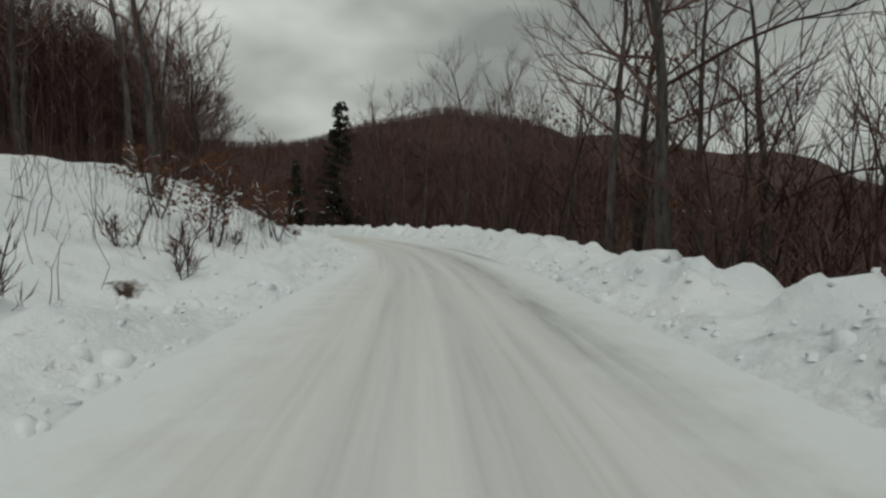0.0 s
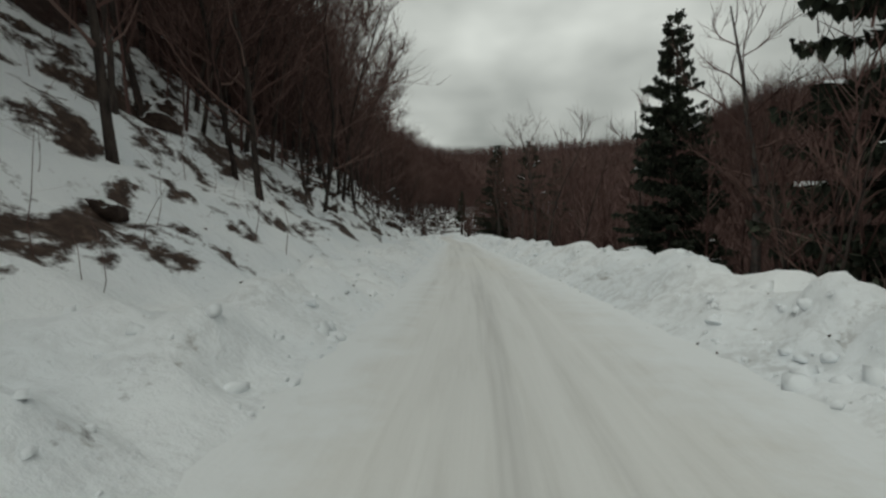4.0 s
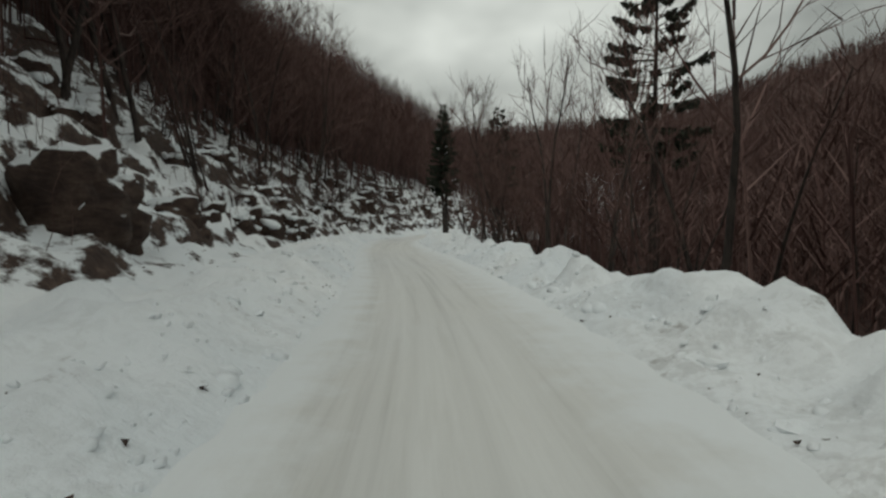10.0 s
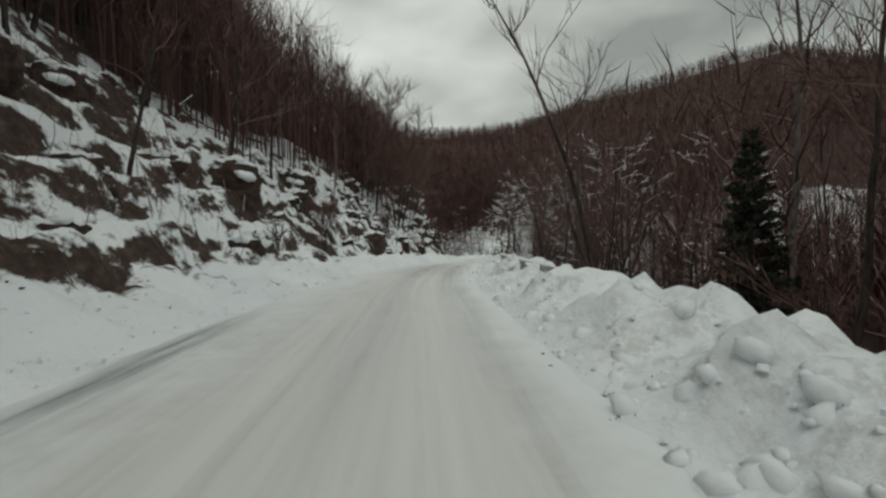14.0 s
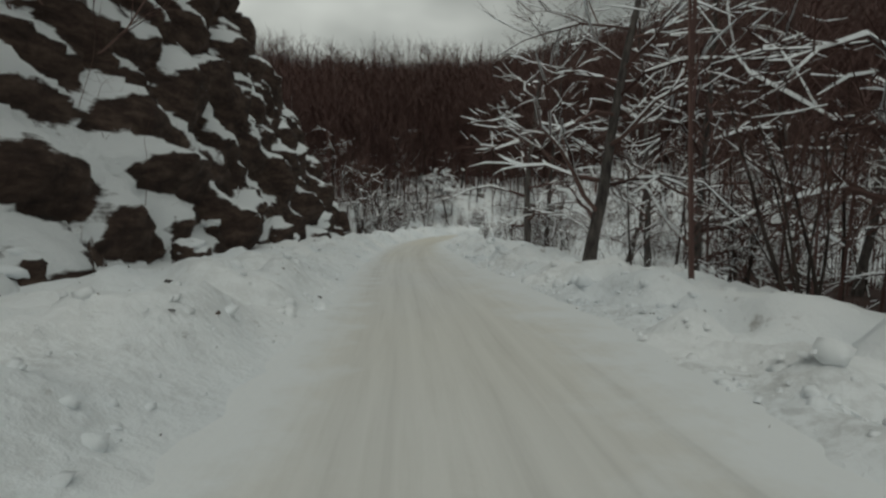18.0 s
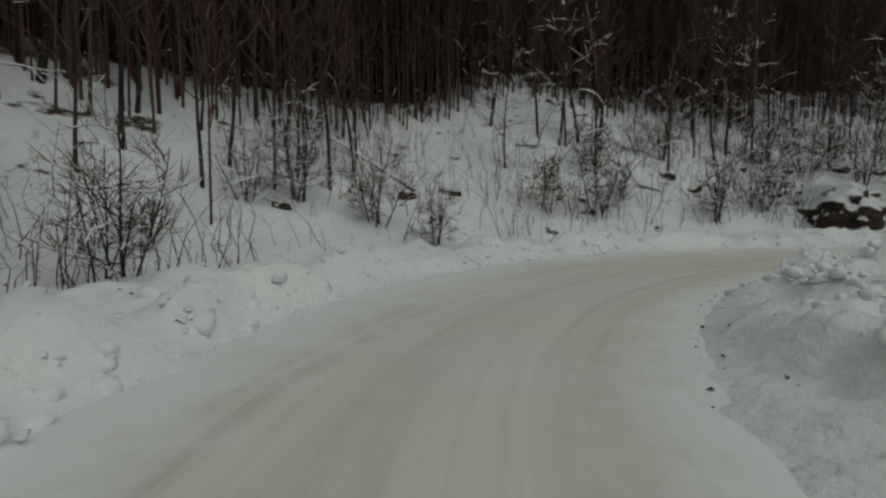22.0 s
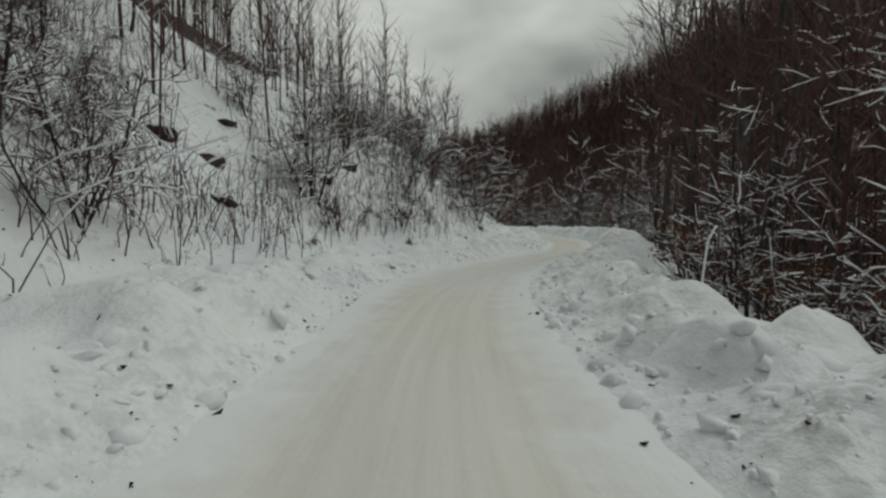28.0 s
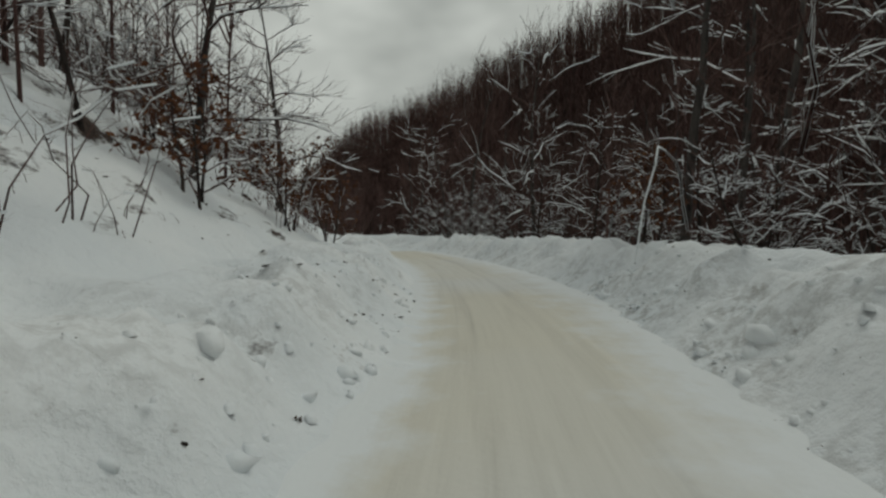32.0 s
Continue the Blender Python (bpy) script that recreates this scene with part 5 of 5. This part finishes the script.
def arched_stem(x, y, turn, span, rise, radius, label):
    """A sapling bent right over by the snow that lies along it, with a few short side twigs."""
    rng = random.Random(int(x * 13 + y * 7))
    pts = [Vector((math.cos(turn) * span * f, math.sin(turn) * span * f, rise * (1 - (1 - f / 0.62) ** 2) if f < 0.62 else rise * (1 - 0.9 * (f - 0.62) ** 2 / 0.145)))
           + Vector((rng.uniform(-1, 1), rng.uniform(-1, 1), rng.uniform(-1, 1))) * 0.06 * span * 0.3 for f in np.linspace(0, 1, 10)]
    pts[0].z = -0.3
    rad = [radius * (1 - 0.8 * k / 9) for k in range(10)]
    v, f = [], []
    tube(v, f, pts, rad, 5)
    for k in range(9):
        i = rng.randint(3, 9)
        tw = limb(rng, pts[i], Vector((math.cos(turn), math.sin(turn), 0)) + Vector((rng.uniform(-1, 1), rng.uniform(-1, 1), rng.uniform(-0.4, 0.7))), rng.uniform(0.3, 1.0), 3, 0.25, -0.05)
        tube(v, f, tw, [radius * 0.3, radius * 0.2, radius * 0.14, 0.003], 3)
    top = new("bent_sapling", mesh_from("bent_sapling", v, f, [BARK], True))
    top.location = (x, y, float(land(np.array([x]), np.array([y]))[0][0]))
    tagged(top, label, "sapling", "bent saplings")
    sv, sf = [], []
    for k, p in enumerate(pts[1:]):
        side = Vector((-math.sin(turn), math.cos(turn), 0)) * (rad[k + 1] + 0.016)
        h = 0.035 + 0.02 * math.sin(k * 2.1 + x)
        sv += [p + side, p + Vector((0, 0, rad[k + 1] + h)), p - side]
    for k in range(8):
        sf += [(3 * k, 3 * k + 3, 3 * k + 4, 3 * k + 1), (3 * k + 1, 3 * k + 4, 3 * k + 5, 3 * k + 2)]
    part_of(top, "snow_load", mesh_from("snow_load", sv, sf, [SNOW], True), "rope of snow along the stem")


for _x, _y, _turn, _span, _rise in ((58.5, 311.5, -1.35, 3.6, 1.7), (60.5, 309.0, -1.5, 3.6, 1.8), (59.5, 313.0, -1.7, 4.2, 2.4)):
    arched_stem(_x, _y, _turn, _span, _rise, 0.022, "thin sapling bent into an arch under a rope of snow")
for _t, _o, _turn, _span, _rise in ((30.2, 8.0, -1.9, 3.0, 1.8), (31.4, 8.5, -2.2, 3.2, 2.0), (28.9, -7.0, 2.4, 3.6, 2.2), (29.7, -6.4, 1.6, 3.8, 2.6),
                                    (30.5, -7.5, 2.0, 4.4, 3.0), (33.2, -6.5, 1.4, 4.0, 3.0), (33.8, -7.0, 2.2, 4.4, 3.2), (28.2, -7.2, 1.2, 3.4, 2.4), (18.7, -9.0, 2.6, 4.6, 3.0), (17.9, -7.6, 2.9, 3.8, 2.6), (19.3, -8.5, 2.2, 4.0, 2.4)):
    arched_stem(*at_road(_t, _o), _turn, _span, _rise, 0.024, "thin sapling bent into an arch under a rope of snow")


# ---------------------------------------------------------------- woods farther off
def far_woods(name, places, heights, twigs, width, label, spread=0.16):
    """Many leafless trees in one mesh: a thin trunk and a brush of upward twigs each."""
    rng = np.random.RandomState(3)
    n = len(places)
    base = np.asarray(places)
    h = np.asarray(heights)
    lean = rng.uniform(-0.06, 0.06, (n, 2)) * h[:, None]
    top = base + np.concatenate([lean, h[:, None]], 1)
    w = width * rng.uniform(0.7, 1.4, n)
    blocks = []
    for a in (0.0, 1.6):
        dx = np.stack([np.cos(a) * w, np.sin(a) * w, 0 * w], 1)
        blocks.append(np.stack([base - dx - (0, 0, 0.5), base + dx - (0, 0, 0.5), top], 1))
    for k in range(twigs):
        f = 0.25 + 0.70 * (k + rng.rand(n)) / twigs
        p = base + (top - base) * f[:, None]
        ang = rng.uniform(0, 6.283, n)
        ln = h * spread * rng.uniform(0.7, 1.5, n) * (1.35 - f)
        d = np.stack([np.cos(ang) * ln, np.sin(ang) * ln, ln * rng.uniform(0.5, 1.5, n)], 1)
        e = np.stack([-np.sin(ang) * w, np.cos(ang) * w, 0 * w], 1) * 0.55
        blocks.append(np.stack([p - e, p + e, p + d], 1))
    v = np.stack(blocks, 1).reshape(-1, 3)
    f = np.arange(len(v)).reshape(-1, 3)
    return tagged(new(name, mesh_from(name, v, f, [WOODS])), label, "woods", kind="stuff")


def woods_between(count, d0, d1, seed, keep=1.0):
    rng = np.random.RandomState(seed)
    x, y = rng.uniform(GX0 + 6, GX1 - 6, count), rng.uniform(GY0 + 6, GY1 - 6, count)
    z, i, off = land(x, y)
    ok = (np.abs(off) > d0) & (np.abs(off) < d1)
    return np.stack([x, y, z], 1)[ok], i[ok], off[ok]


_pl, _pi, _po = woods_between(125000, 8.5, 85, 1)
_pt = TIME[_pi]
_, _lit, _ = cover(_pt, _po)
_want = np.where((_po < 0) & (_pt < 20), 0.95, np.where((_pt > 3) & (_pt < 19.6) & (_po > 0), 0.42 + 0.58 * _lit, np.where((_pt < 2.6) & (_po > 0) & (_po < 45), 0.05 * _lit, np.where((_pt > 19.6) & (_pt < 21.3) & (_po > 18), 0.10, np.where((_pt > 19.6) & (_pt < 22.4) & (_po > 34), 0.12, 0.2 + 0.8 * _lit)))))
_thin = np.random.RandomState(4).rand(len(_pl)) < _want
_open = (_pt > 19.5) & (_pt < 27) & (_po < 0) & (_po > -24)
_pl, _pt, _po = _pl[_thin & ~_open], _pt[_thin & ~_open], _po[_thin & ~_open]
if surplus:
    _sx, _sy = np.array(surplus).T
    _pl = np.concatenate([_pl, np.stack([_sx, _sy, land(_sx, _sy)[0]], 1)])
far_woods("near_woods", _pl, np.random.RandomState(6).uniform(6.0, 12.5, len(_pl)), 24, 0.055, "dense leafless brown woods on the valley sides", 0.19)
_rw = np.random.RandomState(31)
_wt, _wo = _rw.uniform(3.2, 29.5, 15000), 8.5 + 42 * _rw.rand(15000) ** 1.2
_wo = np.where((_wt > 19.4), _wo + 8.0, _wo + 4.0)
_wi = np.interp(_wt, TIME, np.arange(len(TIME))).astype(int)
_wx, _wy = LINE[_wi, 0] + LEFT[_wi, 0] * _wo, LINE[_wi, 1] + LEFT[_wi, 1] * _wo
_wz, _wn, _wd = land(_wx, _wy)
_ok = (_wd > 8.2) & ~((TIME[_wn] > 19.4) & (_wd < 15)) & ~((TIME[_wn] > 19.6) & (TIME[_wn] < np.where(_wd > 34, 22.4, 21.2)) & (_rw.rand(15000) < 0.85))
far_woods("slope_woods", np.stack([_wx, _wy, _wz], 1)[_ok], _rw.uniform(8.0, 14.5, int(_ok.sum())), 24, 0.045, "dense leafless brown woods above the road", 0.20)
_pl, _pi, _po = woods_between(52000, 85, 460, 2)
far_woods("far_woods", _pl, np.random.RandomState(8).uniform(6.5, 11, len(_pl)), 12, 0.20, "distant leafless brown woods covering the hills", 0.22)

_wt, _wo = _rw.uniform(21.7, 27.0, 3400), 15.0 + 20 * _rw.rand(3400)
_wi = np.interp(_wt, TIME, np.arange(len(TIME))).astype(int)
_wx, _wy = LINE[_wi, 0] + LEFT[_wi, 0] * _wo, LINE[_wi, 1] + LEFT[_wi, 1] * _wo
_wz, _wn, _wd = land(_wx, _wy)
far_woods("slope_woods", np.stack([_wx, _wy, _wz], 1), _rw.uniform(7.0, 12.5, 3400), 24, 0.05, "close-set leafless woods on the snowy hillside", 0.17)
# the steep hill across the valley stands close, so its woods are finer
_rw = np.random.RandomState(33)
_wx, _wy = _rw.uniform(25, 190, 15000), _rw.uniform(125, 235, 15000)
_wz, _wn, _wd = land(_wx, _wy)
_ok = np.abs(_wd) > 24
far_woods("hill_woods", np.stack([_wx, _wy, _wz], 1)[_ok], _rw.uniform(5.0, 9.5, int(_ok.sum())), 22, 0.07, "leafless brown woods covering the hill across the valley", 0.24)


# ---------------------------------------------------------------- undergrowth poking out of the snow
def undergrowth(name, count, t0, t1, o0, o1, low, high, width, label, seed, snow=0.0, bend=0.5):
    """Thin stems bent over, with short side twigs, and snow lying along some of them."""
    rng = np.random.RandomState(seed)
    t, o = rng.uniform(t0, t1, count), rng.uniform(o0, o1, count)
    f = np.interp(t, TIME, np.arange(len(TIME)))
    cols = [np.interp(f, np.arange(len(LINE)), c) for c in (LINE[:, 0], LINE[:, 1], LEFT[:, 0], LEFT[:, 1])]
    x, y = cols[0] + cols[2] * o, cols[1] + cols[3] * o
    clump = fractal(x, y, 5.0, 3) + rng.uniform(-0.5, 0.5, count) > -0.05
    x, y = x[clump], y[clump]
    z, i, off = land(x, y)
    good = np.abs(off) > min(abs(o0), abs(o1)) - 0.5
    x, y, z, n = x[good], y[good], z[good], int(good.sum())
    h = low + (high - low) * rng.rand(n) ** 2.2
    ang = rng.uniform(0, 6.283, n)
    out = np.stack([np.cos(ang), np.sin(ang), 0 * ang], 1)
    curl = h * bend * rng.uniform(0.1, 0.9, n)
    base = np.stack([x, y, z - 0.1], 1)
    steps = np.linspace(0, 1, 6)
    pts = [base + out * (curl * s * s)[:, None] + np.stack([0 * h, 0 * h, h * (s - 0.45 * bend * s ** 3) + 0.1 * s], 1) for s in steps]
    drift = np.cumsum(rng.normal(0, 0.035, (6, n, 3)), 0) * h[None, :, None]
    pts = [p + drift[k] * (k > 0) for k, p in enumerate(pts)]
    side = np.stack([-out[:, 1], out[:, 0], 0 * h], 1)
    wd = (width * (0.6 + h / high))[:, None]
    quads, slots = [], []
    for k in range(5):
        a, c = wd * (1.1 - steps[k]), wd * (1.1 - steps[k + 1])
        quads.append(np.stack([pts[k] - side * a, pts[k] + side * a, pts[k + 1] + side * c, pts[k + 1] - side * c], 1))
        quads.append(np.stack([pts[k] - out * a, pts[k] + out * a, pts[k + 1] + out * c, pts[k + 1] - out * c], 1))
        slots += [np.zeros(n, int)] * 2
    for k in range(6):
        s = rng.randint(2, 5, n)
        p = np.choose(s[:, None], pts)
        d = rng.uniform(-1, 1, (n, 3)) * (h * 0.32)[:, None]
        d[:, 2] = np.abs(d[:, 2]) * 0.6
        e = side * wd * 0.5
        quads.append(np.stack([p - e, p + e, p + d + e * 0.4, p + d - e * 0.4], 1))
        slots.append(np.zeros(n, int))
    if snow:
        lift = np.array((0, 0, 0.008))
        for k in (2, 3, 4):
            m = rng.rand(n) < snow
            a = wd[m] * 1.2 + 0.006
            p, q, sd = pts[k][m] + lift, pts[k + 1][m] + lift, side[m]
            up = np.array((0, 0, 0.03))
            quads.append(np.stack([p - sd * a, q - sd * a, q + up, p + up], 1))
            quads.append(np.stack([p + up, q + up, q + sd * a, p + sd * a], 1))
            slots += [np.ones(int(m.sum()), int)] * 2
    v = np.concatenate(quads).reshape(-1, 3)
    me = mesh_from(name, v, np.arange(len(v)).reshape(-1, 4), [TWIG, SNOW], False, np.concatenate(slots))
    return tagged(new(name, me), label, "undergrowth", kind="stuff")


undergrowth("undergrowth", 3600, -1, 5, 4.2, 15, 0.25, 3.2, 0.006, "thin dry stems and saplings on the snowy slope", 21)
undergrowth("undergrowth", 5200, 5, 19.6, 5.2, 15, 0.3, 4.0, 0.0065, "thin dry stems and saplings among the rocks", 22, 0.04)
undergrowth("undergrowth", 12000, 20.2, 27, 6.0, 24, 0.2, 3.2, 0.008, "snow-dusted dry stems on the hillside", 23, 0.35, 0.8)
undergrowth("undergrowth", 6000, 26.3, 30, 5.0, 13, 0.2, 1.6, 0.010, "low snow-dusted brush covering the slope", 28, 0.25, 0.8)
undergrowth("undergrowth", 14000, 26, 36, 4.4, 18, 0.2, 3.6, 0.008, "bent snowy stems and brush on the steep slope", 24, 0.5, 0.9)
undergrowth("undergrowth", 4200, 16, 27, -24, -7.5, 0.3, 4.0, 0.0065, "snowy brush between the trees", 25, 0.5, 0.9)
undergrowth("undergrowth", 4600, 26.5, 37, -16, -6.0, 0.4, 4.0, 0.007, "arching snowy brush below the road", 26, 0.6, 1.0)
undergrowth("undergrowth", 4200, -1, 16, -13, -4.8, 0.4, 4.0, 0.006, "dry brown brush below the road", 27)
